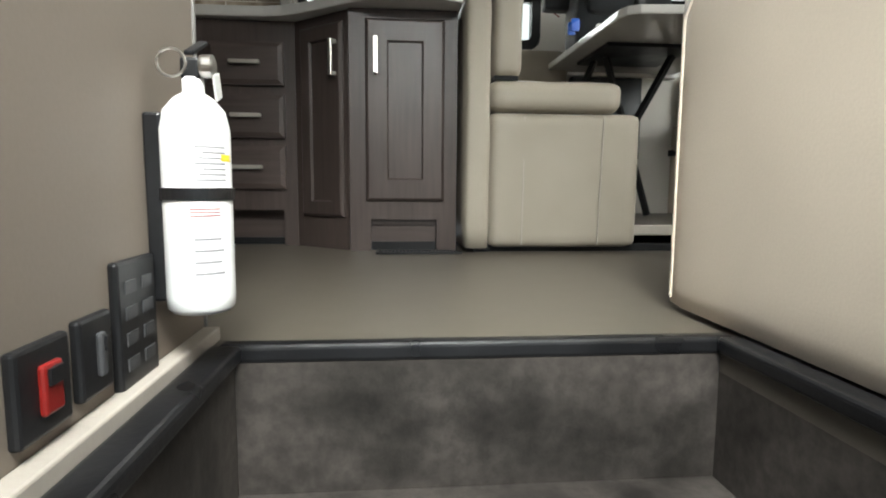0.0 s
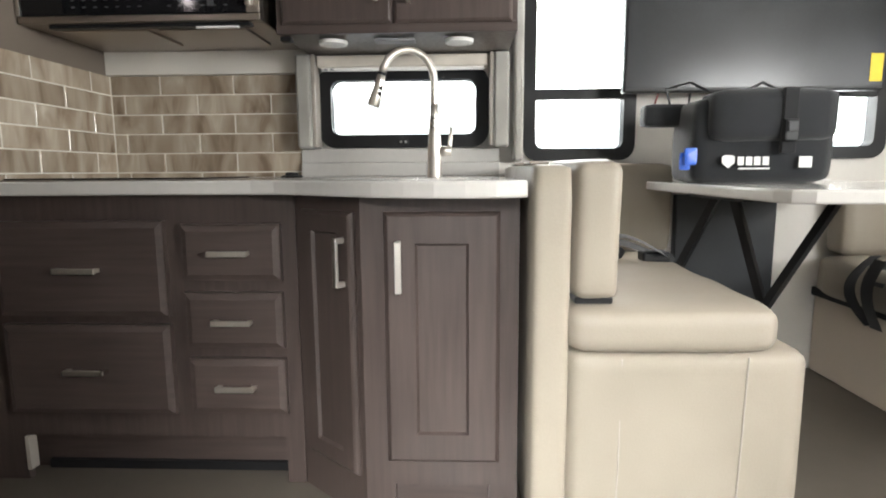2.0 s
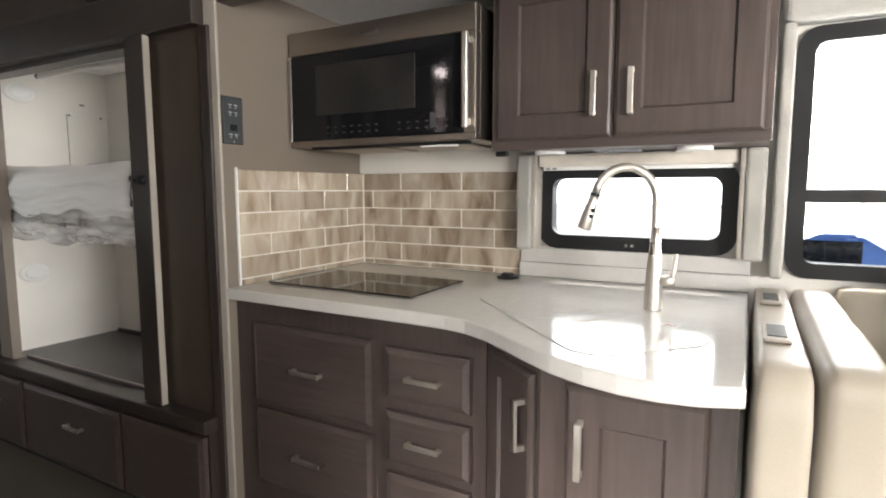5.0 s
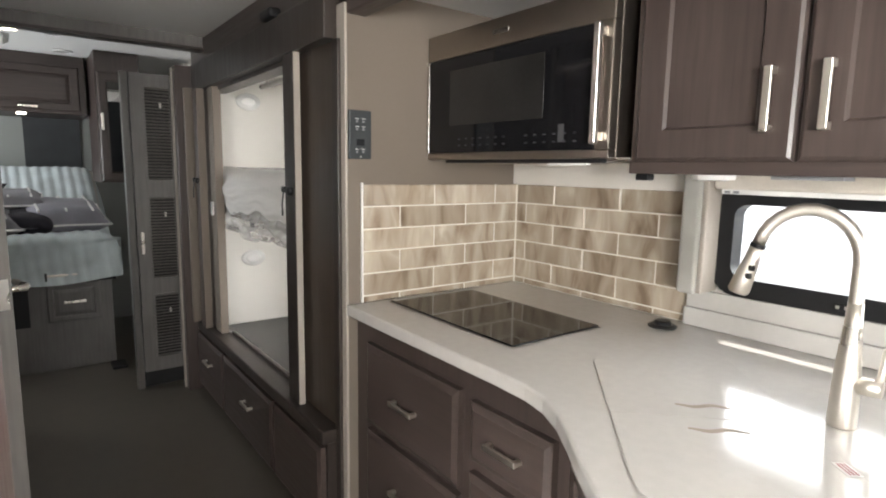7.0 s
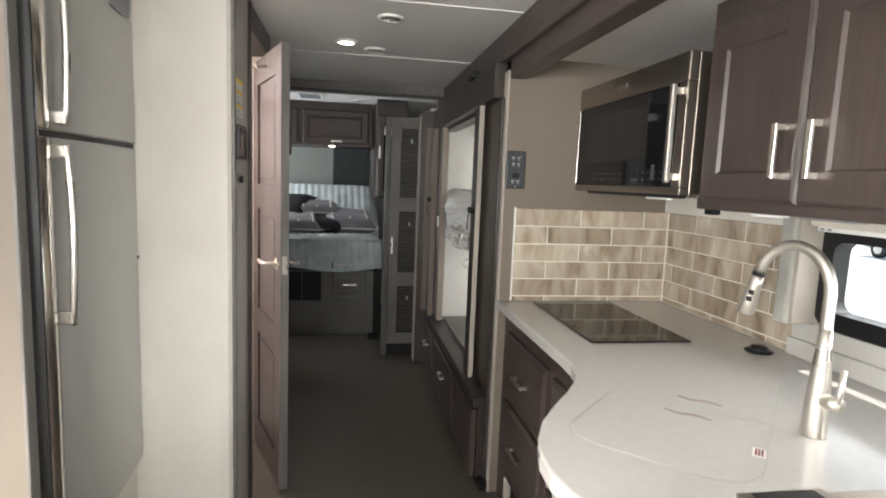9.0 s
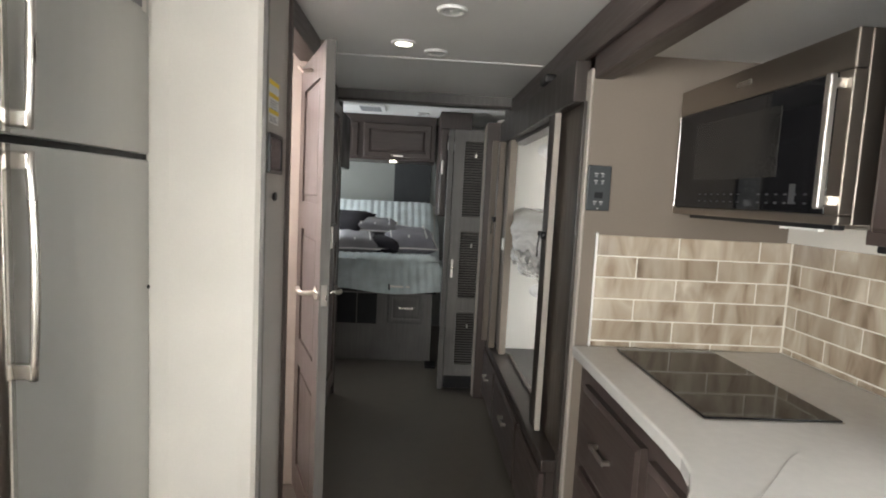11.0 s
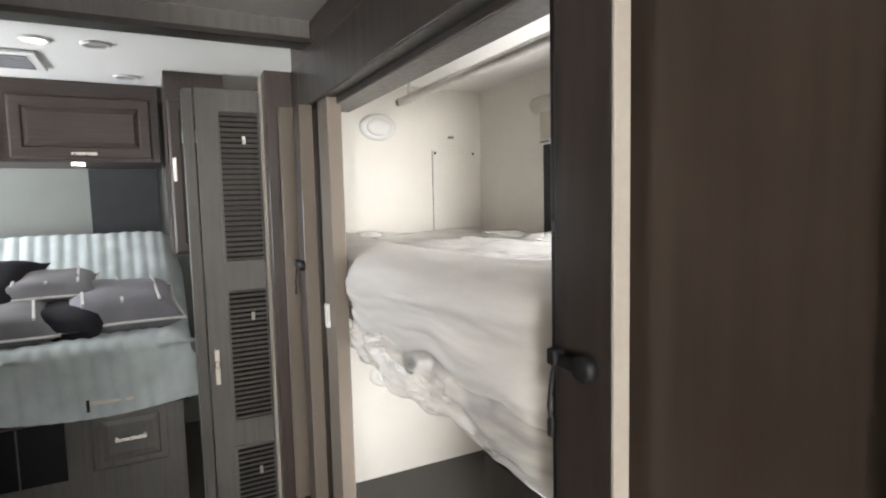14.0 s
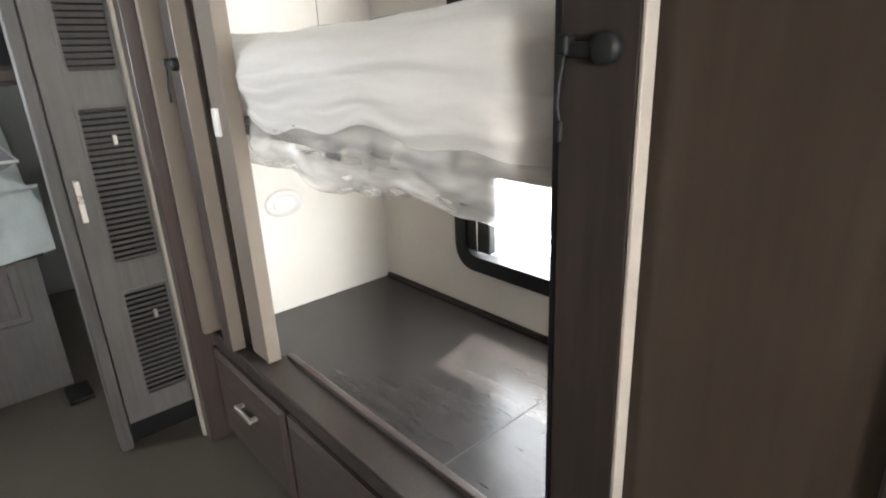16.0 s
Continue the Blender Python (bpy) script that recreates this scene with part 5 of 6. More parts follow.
pillow(-4.36, 1.66, 1.03, 0.52, 0.46, 0.20, 14, 6, M_LILAC, "lilac-grey pillow with white piping lying on the bed", M_PRINT)
pillow(-4.26, 1.46, 1.00, 0.36, 0.36, 0.15, 10, -14, M_PILLOW, "dark plum pillow on the bed")
pillow(-4.22, 1.20, 1.01, 0.44, 0.34, 0.16, 16, 8, M_STRIPE, "grey pillow with pale stripes on the bed", M_PRINT)
pillow(-4.44, 1.36, 1.14, 0.42, 0.30, 0.13, 14, 4, M_STRIPE, "grey striped pillow lying on top of the others", M_PRINT)
pillow(-4.28, 0.86, 1.02, 0.42, 0.36, 0.17, 12, 0, M_LILAC, "grey pillow with white piping", M_PRINT)
pillow(-4.46, 1.02, 1.13, 0.62, 0.42, 0.18, 34, -16, M_PILLOW, "large black-plum pillow leaning on the raised head")

oc = thing("bedroom_overhead_cabinet", (-5.1, 1.2, 1.75), "stained wooden overhead cabinet above the bed", "cabinet")
part("body", box(-5.4, -4.83, 0.25, 1.89, 1.765, H_CEIL + 0.068, 0.003), M_WOOD_Y, oc)
for y0, y1 in ((0.60, 1.14), (1.19, 1.85)):
    d = part("door", placed(panel_door(y1 - y0, 0.33, 0.02, 0.055), facing((-4.808, y0, 1.785), 90)), M_WOOD_Y, oc)
    add_handle(d, facing((-4.808, (y0 + y1) / 2, 1.808), 90), 0.12)
sc = thing("bedroom_side_cabinet", (-4.7, 2.1, 1.2), "stained wooden tall side cabinet beside the bed head", "cabinet")
part("body", box(-5.0, -4.40, 1.915, 2.2, 1.26, H_CEIL + 0.068, 0.003), M_WOOD, sc)
d = part("door", placed(panel_door(0.25, 0.78, 0.02, 0.05), facing((-4.38, 1.925, 1.27), 90)), M_WOOD, sc)
M_MIRROR, nt_, b_ = nodes_of("mirror_glass")
b_.inputs["Base Color"].default_value, b_.inputs["Metallic"].default_value, b_.inputs["Roughness"].default_value = (0.85, 0.86, 0.86, 1), 1.0, 0.02
part("mirror", box(-4.394, -4.372, 1.985, 2.115, 1.34, 1.98), M_MIRROR, d, "mirror panel")
add_handle(d, facing((-4.38, 1.945, 1.70), 90), 0.12, True)
rs = thing("bedroom_reading_light", (-4.9, 1.42, 1.755), "small lit reading light under the overhead cabinet", "lamp", "bed lights")
part("lens", box(-4.90, -4.86, 1.45, 1.51, 1.752, 1.764, 0.003), M_LIT, rs)
rs = thing("bedroom_reading_light", (-4.9, 0.9, 1.755), "small lit reading light under the overhead cabinet", "lamp", "bed lights")
part("lens", box(-4.90, -4.86, 0.75, 0.84, 1.752, 1.764, 0.003), M_LIT, rs)
dw = thing("bedroom_window_blind", (-5.39, 1.63, 1.35), "dark blind panel on the bedroom rear wall", "blind")
part("blind", box(-5.40, -5.385, 1.48, 1.875, 1.30, 1.80, 0.003), M_DARKBLIND, dw)
dw = thing("bedroom_window_blind", (-5.39, 0.7, 1.35), "dark blind panel on the bedroom rear wall", "blind")
part("blind", box(-5.40, -5.385, 0.45, 0.80, 1.25, 1.80, 0.003), M_DARKBLIND, dw)
bv = thing("bedroom_floor_vent", (-4.0, 1.93, 0), "black floor register beside the bed base", "vent")
part("grille", box(-4.03, -3.87, 1.86, 1.95, 0.001, 0.02, 0.004), M_BLACK, bv)
cvent = thing("ceiling_air_vent", (-4.3, 1.2, 2.2), "white ceiling air diffuser with louvres", "vent")
ZB = H_CEIL + 0.07
part("housing", box(-4.55, -4.2, 0.85, 1.42, ZB - 0.018, ZB - 0.001, 0.006), M_WHITEPL, cvent)
for k in range(6):
    part("louvre", box(-4.50 + 0.045 * k, -4.475 + 0.045 * k, 1.2, 1.38, ZB - 0.024, ZB - 0.018), M_INK, cvent)


def ceiling_lamp(x, y, z, lit, r=0.055):
    c = thing("ceiling_lamp", (x, y, z), "round flush ceiling lamp, " + ("lit" if lit else "unlit") + ", in a white ring", "lamp", "ceiling lamps")
    part("ring", lathe([(r * 0.72, -0.004), (r * 0.8, -0.012), (r, -0.010), (r * 1.04, -0.0005)], (x, y, z), 28), M_WHITEPL, c, smooth=True)
    part("lens", lathe([(r * 0.70, -0.006), (r * 0.66, -0.009)], (x, y, z), 24), M_LIT if lit else M_CLEAR, c)


ceiling_lamp(-1.92, 1.64, H_CEIL, True)
ceiling_lamp(-1.43, 1.83, H_CEIL, False)
ceiling_lamp(-2.05, 1.79, H_CEIL, False)
ceiling_lamp(-4.0, 1.45, ZB, True)
ceiling_lamp(-4.0, 1.66, ZB, False)
ceiling_lamp(-4.62, 1.75, ZB, False, 0.06)

# ---- entry: fire extinguisher, switches, armchair ----
ex = thing("fire_extinguisher", (-0.207, 0.80, 0.085), "white fire extinguisher with black strap on the entry panel", "fire extinguisher")
EX, EY = -0.207, 0.80
part("cylinder", lathe([(0.034, 0.0), (0.040, 0.006), (0.041, 0.02), (0.041, 0.225), (0.036, 0.248), (0.024, 0.263), (0.013, 0.27), (0.013, 0.288)], (EX, EY, 0.085), 32), M_EXT, ex, smooth=True)
part("strap", lathe([(0.0425, 0.0), (0.0435, 0.001), (0.0435, 0.014), (0.0425, 0.015)], (EX, EY, 0.225), 32), M_BLACKRUB, ex)
part("bracket", box(-0.262, -0.24, EY - 0.02, EY + 0.02, 0.10, 0.33, 0.004), M_BLACK, ex)
part("valve", box(EX - 0.012, EX + 0.012, EY - 0.012, EY + 0.02, 0.37, 0.396, 0.004), M_BLACK, ex)
part("lever", placed(box(-0.006, 0.006, -0.012, 0.05, 0, 0.006, 0.002), Matrix.Translation((EX, EY, 0.402)) @ Matrix.Rotation(radians(24), 4, "X")), M_BLACK, ex)
part("lever", placed(box(-0.006, 0.006, -0.01, 0.045, 0, 0.006, 0.002), Matrix.Translation((EX, EY, 0.388))), M_BLACK, ex)
part("gauge", lathe([(0.013, 0), (0.014, 0.004), (0.014, 0.014), (0.009, 0.016)], (EX + 0.012, EY - 0.005, 0.386), 20, "x"), M_STEEL, ex)
ringp = [(EX - 0.012 + 0.016 * math.cos(a), EY - 0.035, 0.384 + 0.016 * math.sin(a)) for a in [2 * math.pi * k / 16 for k in range(17)]]
part("pin_ring", tube(ringp, 0.0016, 6), M_STEEL, ex)
part("tag", placed(box(-0.001, 0.001, -0.012, 0.012, -0.03, 0.0), Matrix.Translation((EX + 0.03, EY - 0.01, 0.376)) @ Matrix.Rotation(radians(20), 4, "X")), M_PRINT, ex)


def curved_bar(z0, z1, a0, a1, mat, r=0.0414):
    bm = bmesh.new()
    n = 8
    vs = [[bm.verts.new((EX + r * math.cos(radians(a0 + (a1 - a0) * k / n)), EY + r * math.sin(radians(a0 + (a1 - a0) * k / n)), z)) for k in range(n + 1)] for z in (z0, z1)]
    for k in range(n):
        bm.faces.new((vs[0][k], vs[0][k + 1], vs[1][k + 1], vs[1][k]))
    return part("label_bar", bm, mat, ex)


for k in range(7):
    curved_bar(0.248 + 0.0065 * k, 0.2505 + 0.0065 * k, -75 + 6 * (k % 3), -20, M_INK)
for k in range(4):
    curved_bar(0.135 + 0.014 * k, 0.138 + 0.014 * k, -80, -30 - 5 * (k % 2), M_INK)
for k in range(3):
    curved_bar(0.206 + 0.004 * k, 0.2075 + 0.004 * k, -85, -35, M_RED)
curved_bar(0.272, 0.28, -30, -5, M_YELLOW)


def wall_switch(name, y0, y1, z0, z1, label, rocker):
    s = thing(name, (-0.262, (y0 + y1) / 2, z0), label, "switch", "entry switches")
    part("plate", box(-0.263, -0.252, y0, y1, z0, z1, 0.004), M_BLACK, s)
    if rocker:
        part("rocker", box(-0.253, -0.246, y0 + 0.026, y1 - 0.022, z0 + 0.018, z1 - 0.018, 0.003), rocker, s)
        part("rocker_cap", box(-0.2465, -0.243, y0 + 0.030, y1 - 0.026, (z0 + z1) / 2 + 0.004, z1 - 0.022), M_BLACK, s)
    else:
        for k in range(4):
            zz = z0 + 0.022 + k * (z1 - z0 - 0.03) / 4
            part("key_mark", box(-0.2525, -0.2505, y0 + 0.014, y0 + 0.04, zz, zz + 0.014), M_FAINT, s)
            part("key_mark", box(-0.2525, -0.2505, y1 - 0.04, y1 - 0.014, zz, zz + 0.014), M_FAINT, s)
    return s


wall_switch("battery_switch", 0.515, 0.59, 0.035, 0.115, "black switch plate with a red rocker on the entry panel", M_RED)
wall_switch("step_switch", 0.605, 0.665, 0.038, 0.118, "black switch plate with a grey rocker on the entry panel", M_FAINT)
wall_switch("entry_keypad", 0.68, 0.775, 0.018, 0.162, "tall black keypad with grey symbols on the entry panel", None)

ch = thing("armchair", (0.95, 0.8, 0), "cream vinyl armchair beside the entry steps, its side panel upholstered", "armchair")
part("side_panel", cushion(0.585, 0.70, 0.32, 1.145, 0.009, 0.615, 0.018, 0.005, 1, 14), M_CREAM_PALE, ch, smooth=True)
part("front_panel", cushion(0.70, 1.28, 1.0, 1.12, 0.016, 0.42, 0.03, 0.004, 5, 6), M_CREAM_PALE, ch, smooth=True)
part("seat", cushion(0.70, 1.26, 0.36, 1.12, 0.40, 0.53, 0.04, 0.012, 6, 8), M_CREAM_PALE, ch, smooth=True)
part("side_panel", cushion(1.26, 1.38, 0.32, 1.145, 0.016, 0.615, 0.035, 0.006, 7, 8), M_CREAM_PALE, ch, smooth=True)
part("backrest", cushion(0.62, 1.34, 0.20, 0.40, 0.30, 1.02, 0.06, 0.012, 8, 8), M_CREAM_PALE, ch, smooth=True)
part("piping", tube([(0.583, 1.118, 0.03), (0.583, 1.119, 0.3), (0.583, 1.118, 0.56), (0.590, 1.09, 0.607), (0.594, 0.7, 0.613)], 0.0028, 6), M_CREAM_PALE, ch)

# ---- dinette ----


def seam_line(parent, pts, mat=None):
    return part("seam", tube(pts, 0.0022, 6), mat or M_EDGE, parent)


bn = thing("dinette_bench", (0.62, 2.5, 0.0), "cream leather dinette bench with a tall backrest and a stitched side", "bench")
part("side_block", cushion(0.385, 0.952, 2.092, 2.98, 0.018, 0.515, 0.03, 0.004, 2, 18), M_CREAM, bn, smooth=True)
part("back_panel", cushion(0.293, 0.39, 2.085, 3.08, 0.012, 0.955, 0.022, 0.004, 4, 10), M_CREAM, bn, smooth=True)
part("seat_cushion", cushion(0.375, 0.875, 2.07, 3.05, 0.508, 0.628, 0.045, 0.016, 5, 14), M_CREAM, bn, smooth=True)
part("back_cushion", cushion(0.392, 0.505, 2.09, 3.05, 0.635, 0.965, 0.03, 0.012, 6, 12), M_CREAM, bn, smooth=True)
part("cushion_strap", box(0.40, 0.49, 2.11, 3.0, 0.626, 0.642, 0.004), M_WEB, bn)
part("wall_cushion", cushion(0.52, 0.97, 3.06, 3.145, 0.61, 0.965, 0.03, 0.01, 14, 8), M_CREAM, bn, smooth=True)
seam_line(bn, [(0.508, 2.0925, 0.03), (0.511, 2.0915, 0.25), (0.512, 2.0935, 0.495)])
seam_line(bn, [(0.795, 2.0900, 0.03), (0.80, 2.0885, 0.25), (0.806, 2.0905, 0.503)])
for x, y in ((0.335, 2.37), (0.335, 2.80)):
    lt = part("latch_plate", box(x - 0.026, x + 0.026, y - 0.078, y + 0.078, 0.957, 0.966, 0.003), M_STEEL_DARK, bn, "dark metal latch plate on the bench back")
    part("latch_hole", box(x - 0.018, x + 0.018, y - 0.056, y + 0.056, 0.9655, 0.968), M_BLACK, lt)

belt = thing("seat_belt", (0.62, 2.75, 0.628), "black seat belt lying on the bench seat", "seat belt")
part("webbing", grid_sheet(24, 2, lambda u, v: (0.53 + 0.32 * u, 2.72 + 0.05 * v + 0.04 * math.sin(u * 5), 0.63 + 0.07 * abs(math.sin(u * 3.4)) * (1 - u * 0.6) + 0.02 * v)), M_WEB, belt)
part("webbing", grid_sheet(24, 2, lambda u, v: (0.53 + 0.10 * u + 0.02 * v, 2.62 + 0.1 * u, 0.622 + 0.09 * math.sin(u * 3.1))), M_WEB, belt)
part("buckle", box(0.74, 0.83, 2.68, 2.75, 0.629, 0.668, 0.01, 3), M_BLACK, belt)
part("sleeve", placed(cushion(-0.075, 0.075, -0.028, 0.028, -0.02, 0.02, 0.012, 0.004, 3, 6), Matrix.Translation((0.62, 2.74, 0.69)) @ Matrix.Rotation(radians(32), 4, "Y")), M_BLACK, belt, smooth=True)
part("webbing", grid_sheet(24, 2, lambda u, v: (0.55 + 0.26 * u, 2.66 + 0.05 * v + 0.03 * math.sin(u * 4), 0.645 + 0.085 * math.sin(u * 3.0) * (1 - 0.4 * u) + 0.01 * v)), M_WEB, belt)

tb = thing("dinette_table", (1.25, 2.6, 0.1), "white-topped dinette table on black folding legs", "table")
top_pts = [(0.92, 2.075), (1.5, 2.02), (1.56, 2.05), (1.58, 2.12), (1.58, 3.10), (0.86, 3.10), (0.865, 2.15), (0.88, 2.10)]
part("tabletop", slab(top_pts, 0.862, 0.895, 0.006, 3), M_COUNTER, tb, "white laminate top")
part("wall_rail", box(0.91, 1.60, 3.10, 3.149, 0.845, 0.90, 0.004), M_WHITEPL, tb)
for xa, ya, xb, yb in ((1.0, 2.75, 0.70, 2.85), (1.02, 2.66, 1.30, 2.76), (1.31, 2.60, 0.95, 2.70)):
    part("leg", tube([(xa, ya, 0.845), (xb, yb, 0.11)], 0.018, 4), M_BLACK, tb)
part("leg_bracket", box(0.95, 1.36, 2.46, 2.86, 0.845, 0.861, 0.003), M_BLACK, tb)
part("release_lever", tube([(1.34, 2.45, 0.85), (1.50, 2.38, 0.838), (1.52, 2.36, 0.82)], 0.007, 8), M_BLACK, tb)
for x, y in ((0.985, 2.75), (1.42, 2.3)):
    part("cup_ring", lathe([(0.028, -0.012), (0.034, -0.004), (0.034, 0.0)], (x, y, 0.8615), 18), M_STEEL, tb)
part("cup", lathe([(0.03, 0), (0.034, 0.03), (0.030, 0.03), (0.02, 0.006)], (1.36, 2.42, 0.896), 18), M_CLEAR, tb)

bag = thing("shoulder_bag", (1.2, 2.8, 0.9), "black canvas shoulder bag with white lettering standing on the table", "bag")
part("body", cushion(1.02, 1.46, 2.66, 2.88, 0.897, 1.17, 0.03, 0.02, 9, 10), M_CANVAS, bag, smooth=True)
part("flap", cushion(1.06, 1.45, 2.625, 2.76, 1.03, 1.19, 0.03, 0.01, 10, 8), M_CANVAS, bag, smooth=True)
part("strap", box(1.265, 1.31, 2.612, 2.628, 0.99, 1.19, 0.003), M_WEB, bag)
part("buckle", box(1.266, 1.310, 2.60, 2.618, 1.025, 1.095, 0.006), M_BLACK, bag)
part("buckle_clip", box(1.272, 1.304, 2.594, 2.602, 1.055, 1.088, 0.004), M_FAINT, bag)
part("side_pocket", cushion(0.90, 1.06, 2.80, 2.87, 1.09, 1.165, 0.012, 0.004, 4, 5), M_CANVAS, bag)
part("handle_cord", tube([(1.0, 2.84, 1.15), (0.98, 2.84, 1.22), (1.06, 2.83, 1.24), (1.12, 2.8, 1.2), (1.22, 2.78, 1.2), (1.28, 2.78, 1.23), (1.36, 2.78, 1.19)], 0.005, 6), M_BLACK, bag)
part("emblem", placed(slab([(0, 0), (0.02, 0.016), (0.02, 0.034), (0.012, 0.04), (-0.012, 0.04), (-0.02, 0.034), (-0.02, 0.016)], -0.001, 0.001), Matrix.Translation((1.115, 2.637, 0.945)) @ Matrix.Rotation(radians(90), 4, "X")), M_PRINT, bag)
for k in range(4):
    x = 1.145 + 0.026 * k
    part("lettering_bar", box(x, x + 0.019, 2.636, 2.640, 0.953, 0.98), M_PRINT, bag)
part("lettering_bar", box(1.148, 1.246, 2.636, 2.640, 0.940, 0.945), M_PRINT, bag)
part("lettering_patch", box(1.335, 1.375, 2.634, 2.638, 0.945, 0.98), M_PRINT, bag)
bag.location.x -= 0.135
fob = thing("key_fob", (1.0, 2.72, 0.9), "blue key tag hanging from the bag", "key tag")
part("tag", cushion(0.985, 1.025, 2.655, 2.665, 0.955, 1.01, 0.004, 0.002, 1, 4), M_BLUE, fob)
part("tag", cushion(0.975, 1.01, 2.667, 2.676, 0.94, 0.995, 0.004, 0.002, 1, 4), M_BLUE, fob)
part("cord", tube([(1.005, 2.665, 1.01), (1.02, 2.68, 1.06)], 0.002, 6), M_BLACK, fob)
fob.location.x -= 0.135

tv = thing("television", (1.3, 3.0, 1.3), "large black flat television on the dinette wall with a yellow sticker", "television")
part("body", box(0.83, 1.79, 3.0, 3.045, 1.23, 1.79, 0.006), M_BLACK, tv)
part("screen", box(0.84, 1.78, 2.996, 3.001, 1.245, 1.78), M_SCREEN, tv)
part("sticker", box(1.73, 1.775, 2.9945, 2.9963, 1.26, 1.36), M_YELLOW, tv)
part("mount", box(1.2, 1.4, 3.045, 3.149, 1.4, 1.6), M_BLACK, tv)
part("cable", tube([(1.1, 3.05, 1.23), (1.1, 3.06, 1.19), (1.16, 3.05, 1.17), (1.2, 3.06, 1.2), (1.28, 3.05, 1.17), (1.33, 3.05, 1.235)], 0.005, 6), M_BLACK, tv)
part("cable", tube([(0.98, 3.05, 1.235), (0.96, 3.06, 1.16), (1.0, 3.05, 1.13)], 0.004, 6), M_RED, tv)
tv.location.x -= 0.09

pnl = thing("wall_access_box", (1.2, 3.1, 0.4), "dark grey access panel on the wall under the table", "panel")
part("door", box(1.0, 1.40, 3.10, 3.149, 0.40, 0.84, 0.006), surface("charcoal_panel", (0.035, 0.038, 0.042), 0.1, 0.4), pnl)

b2 = thing("dinette_bench_far", (1.9, 2.6, 0.1), "cream bench facing across the table with black belts over its cushion", "bench")
part("base", box(1.60, 2.18, 2.16, 3.14, 0.10, 0.42, 0.006), M_CREAM_PALE, b2)
part("base_band", box(1.585, 1.60, 2.16, 3.14, 0.42, 0.455, 0.004), M_BLACK, b2)
part("seat_cushion", cushion(1.575, 2.16, 2.14, 3.12, 0.425, 0.60, 0.045, 0.014, 11, 10), M_CREAM, b2, smooth=True)
part("back_cushion", cushion(2.05, 2.18, 2.14, 3.12, 0.60, 0.98, 0.04, 0.012, 12, 8), M_CREAM, b2, smooth=True)
part("side_cushion", cushion(1.62, 2.05, 3.02, 3.14, 0.60, 0.86, 0.03, 0.01, 13, 8), M_CREAM, b2, smooth=True)
for yb in (2.36, 2.70):
    blt = thing("lap_belt", (1.7, yb, 0.6), "black lap belt lying over the far bench cushion", "seat belt", "lap belts")
    part("webbing", grid_sheet(30, 2, lambda u, v: (2.02 - 0.47 * u + 0.03 * math.sin(u * 9), yb + 0.06 * v + 0.03 * math.sin(u * 6 + yb), 0.63 + 0.03 * abs(math.sin(u * 7)) if u < 0.9 else 0.645 - 1.1 * (u - 0.9))), M_WEB, blt)
    part("webbing", grid_sheet(16, 2, lambda u, v: (1.555 - 0.025 * math.sin(u * 3), yb + 0.06 * v + 0.02 * math.sin(u * 4), 0.63 - 0.24 * u)), M_WEB, blt)
    part("webbing", grid_sheet(16, 2, lambda u, v: (1.55 - 0.05 * math.sin(u * 3.1) + 0.04 * v, yb + 0.07 + 0.05 * math.sin(u * 3.1), 0.39 + 0.25 * u)), M_WEB, blt)
    part("buckle", box(1.61, 1.68, yb - 0.01, yb + 0.06, 0.612, 0.645, 0.008), M_STEEL, blt)

cur = thing("cab_curtain", (2.12, 2.7, 0.1), "grey pleated curtain beside the far dinette window", "curtain")
part("cloth", grid_sheet(60, 4, lambda u, v: (1.90 + 0.26 * u, 3.09 + 0.025 * math.sin(u * 40), 1.0 + 0.95 * v)), M_CURTAIN, cur, smooth=True)

# ---- seen through the windows ----


def parked_car(x, y, paint, label):
    c = thing("parked_car", (x, y, -0.95), label, "car", "cars in the yard")
    z = -0.95
    prof = [(-2.2, 0.35), (-2.25, 0.75), (-1.9, 0.95), (-1.2, 1.0), (-0.6, 1.5), (0.9, 1.5), (1.6, 1.05), (2.2, 0.95), (2.25, 0.4)]
    bm = bmesh.new()
    f = bm.faces.new([bm.verts.new((x + a, y - 0.85, z + b)) for a, b in prof])
    up_ = bmesh.ops.extrude_face_region(bm, geom=[f])
    bmesh.ops.translate(bm, verts=[g for g in up_["geom"] if isinstance(g, bmesh.types.BMVert)], vec=(0, 1.7, 0))
    bmesh.ops.bevel(bm, geom=list(bm.edges), offset=0.07, segments=2, affect="EDGES")
    part("body", bm, paint, c)
    part("side_window", box(x - 0.75, x + 0.95, y - 0.87, y - 0.84, z + 1.05, z + 1.4, 0.01), M_BLACKGLASS, c)
    for wx in (-1.4, 1.4):
        w = part("wheel", lathe([(0.33, 0), (0.35, 0.03), (0.35, 0.2), (0.3, 0.22)], (x + wx, y - 0.72, z + 0.35), 20, "y"), M_BLACKRUB, c)
        part("rim", lathe([(0.2, 0), (0.19, 0.02)], (x + wx, y - 0.93, z + 0.35), 16, "y"), M_STEEL, w)


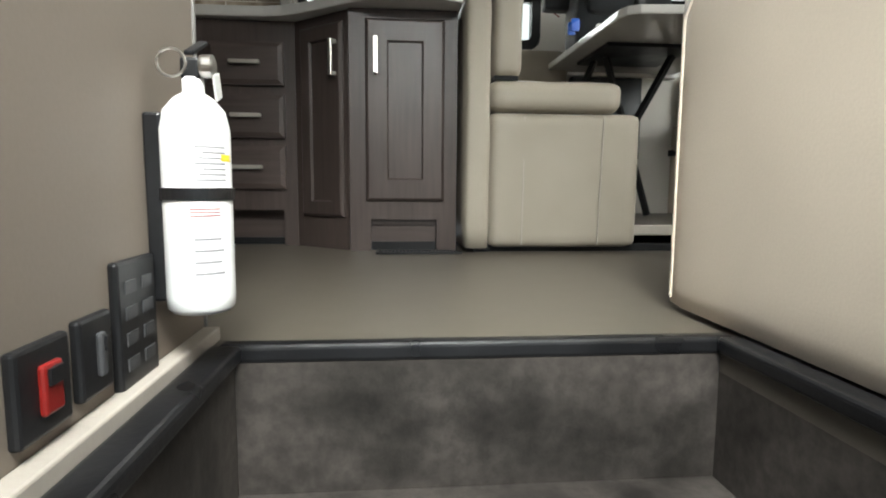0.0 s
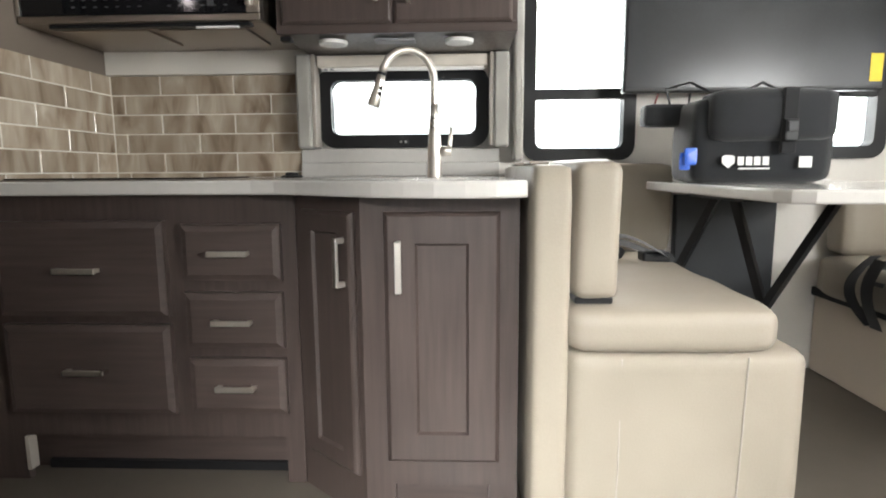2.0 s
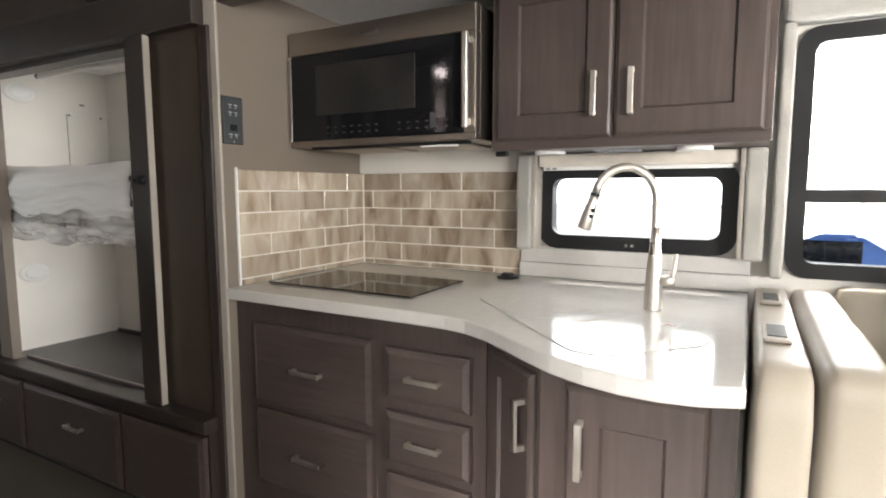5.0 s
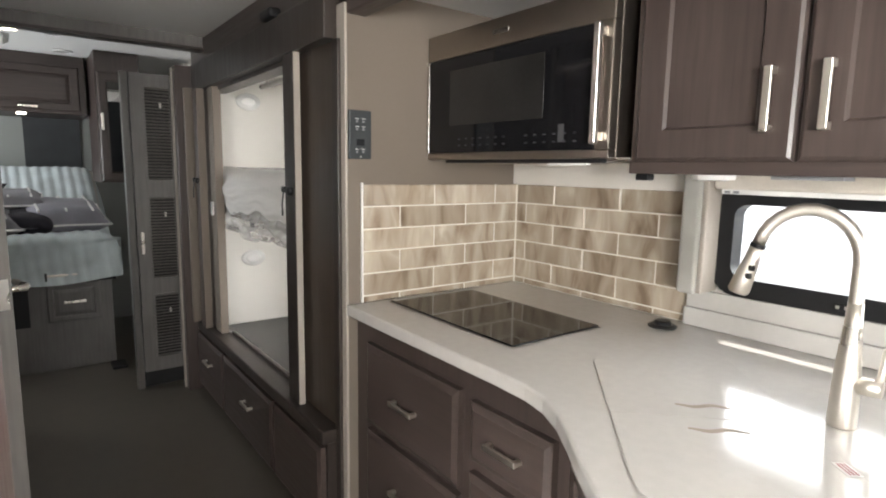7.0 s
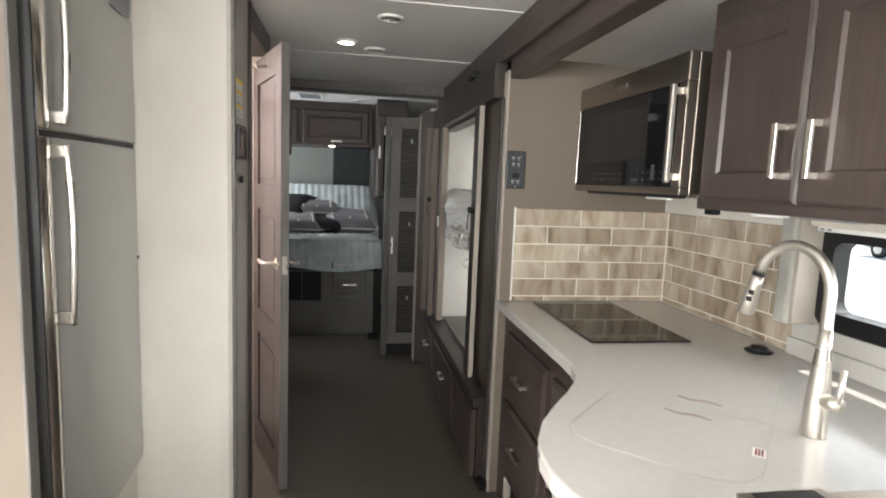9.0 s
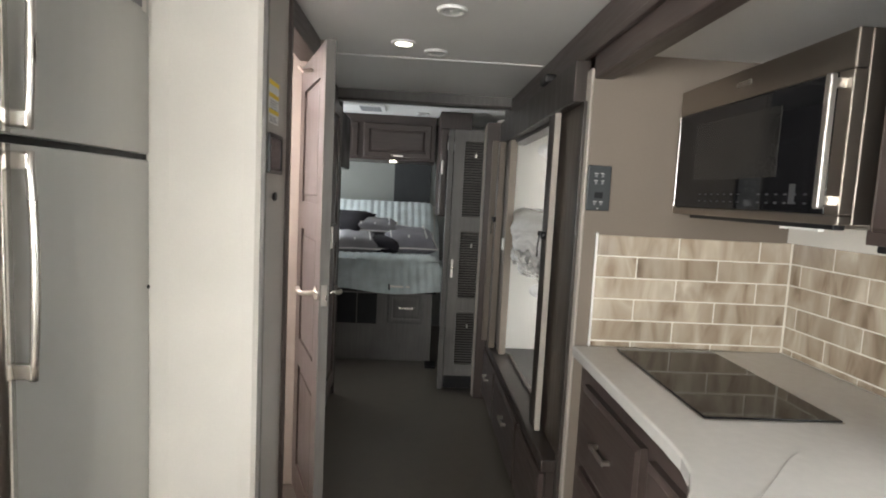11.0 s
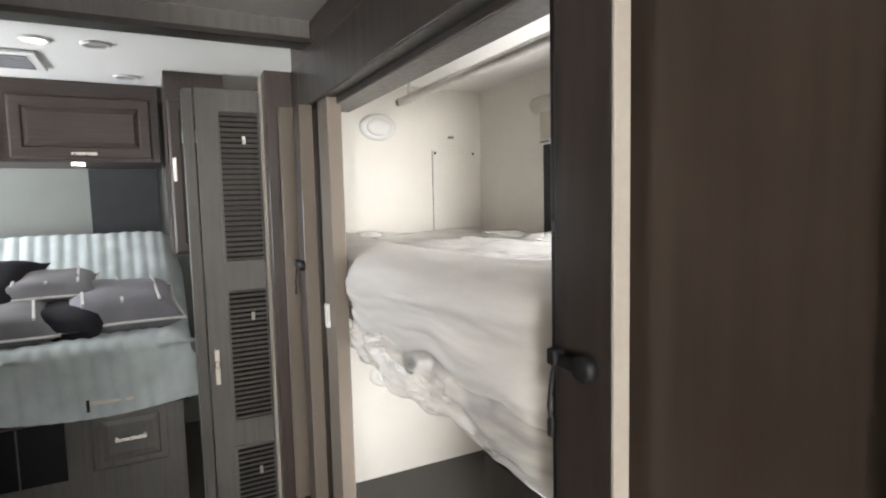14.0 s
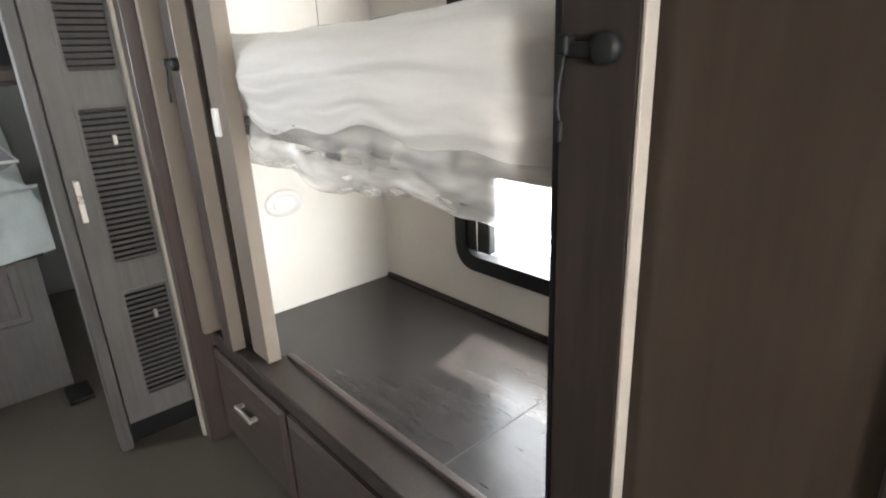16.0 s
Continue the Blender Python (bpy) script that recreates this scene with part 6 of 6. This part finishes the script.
parked_car(0.9, 12.6, M_CARBLUE, "blue car parked in the yard outside the window")
parked_car(-17.0, 24.0, M_CARWHITE, "white car parked in the yard outside the window")
parked_car(5.6, 13.0, M_CARWHITE, "white car parked in the yard outside the window")

# ---- backsplash tiles, laid last ----
TW, TH, G = 0.303, 0.0742, 0.0053
side_wall = thing("backsplash_side", (X_SIDE, 2.77, 0.92), "glossy beige marble brick tiles with pale grout on the partition", "backsplash", kind="structure")
back_wall = thing("backsplash_back", (-0.93, 3.15, 0.92), "glossy beige marble brick tiles with pale grout behind the hob", "backsplash", kind="structure")
part("grout", box(X_SIDE, X_SIDE + 0.004, 2.401, 3.149, 0.921, 1.338), M_GROUT, side_wall)
part("grout", box(X_SIDE + 0.004, -0.537, 3.1445, 3.1495, 0.921, 1.338), M_GROUT, back_wall)
tile_cache = {}


def tile_mesh(w, h, along):
    key = (round(w, 4), round(h, 4), along)
    if key not in tile_cache:
        bm = box(0, w, 0, 0.0075, 0, h, 0.0018, 1) if along == "x" else box(0, 0.0075, 0, w, 0, h, 0.0018, 1)
        me = bpy.data.meshes.new("tile")
        bm.to_mesh(me)
        bm.free()
        me.materials.append(M_TILE)
        tile_cache[key] = me
    return tile_cache[key]


def lay(parent, along, a0, a1, first):
    z, row = 1.338 - TH, 0
    while z > 0.86:
        z0, h = (z, TH) if z >= 0.9215 else (0.9215, TH - (0.9215 - z))
        if h > 0.006:
            a = a0 - (first if row % 2 == 0 else first - (TW + G) / 2 if first > (TW + G) / 2 else first + (TW + G) / 2)
            while a < a1:
                lo, hi = max(a, a0), min(a + TW, a1)
                if hi - lo > 0.008:
                    ob = new("tile", tile_mesh(hi - lo, h, along))
                    ob.parent = parent
                    at = Vector((lo, 3.1425, z0)) if along == "x" else Vector((X_SIDE - 0.0015, lo, z0))
                    ob.location = at - parent.matrix_world.translation
                a += TW + G
        z -= TH + G
        row += 1


lay(side_wall, "y", 2.403, 3.136, 0.0)
lay(back_wall, "x", X_SIDE + 0.0062, -0.54, 0.098)
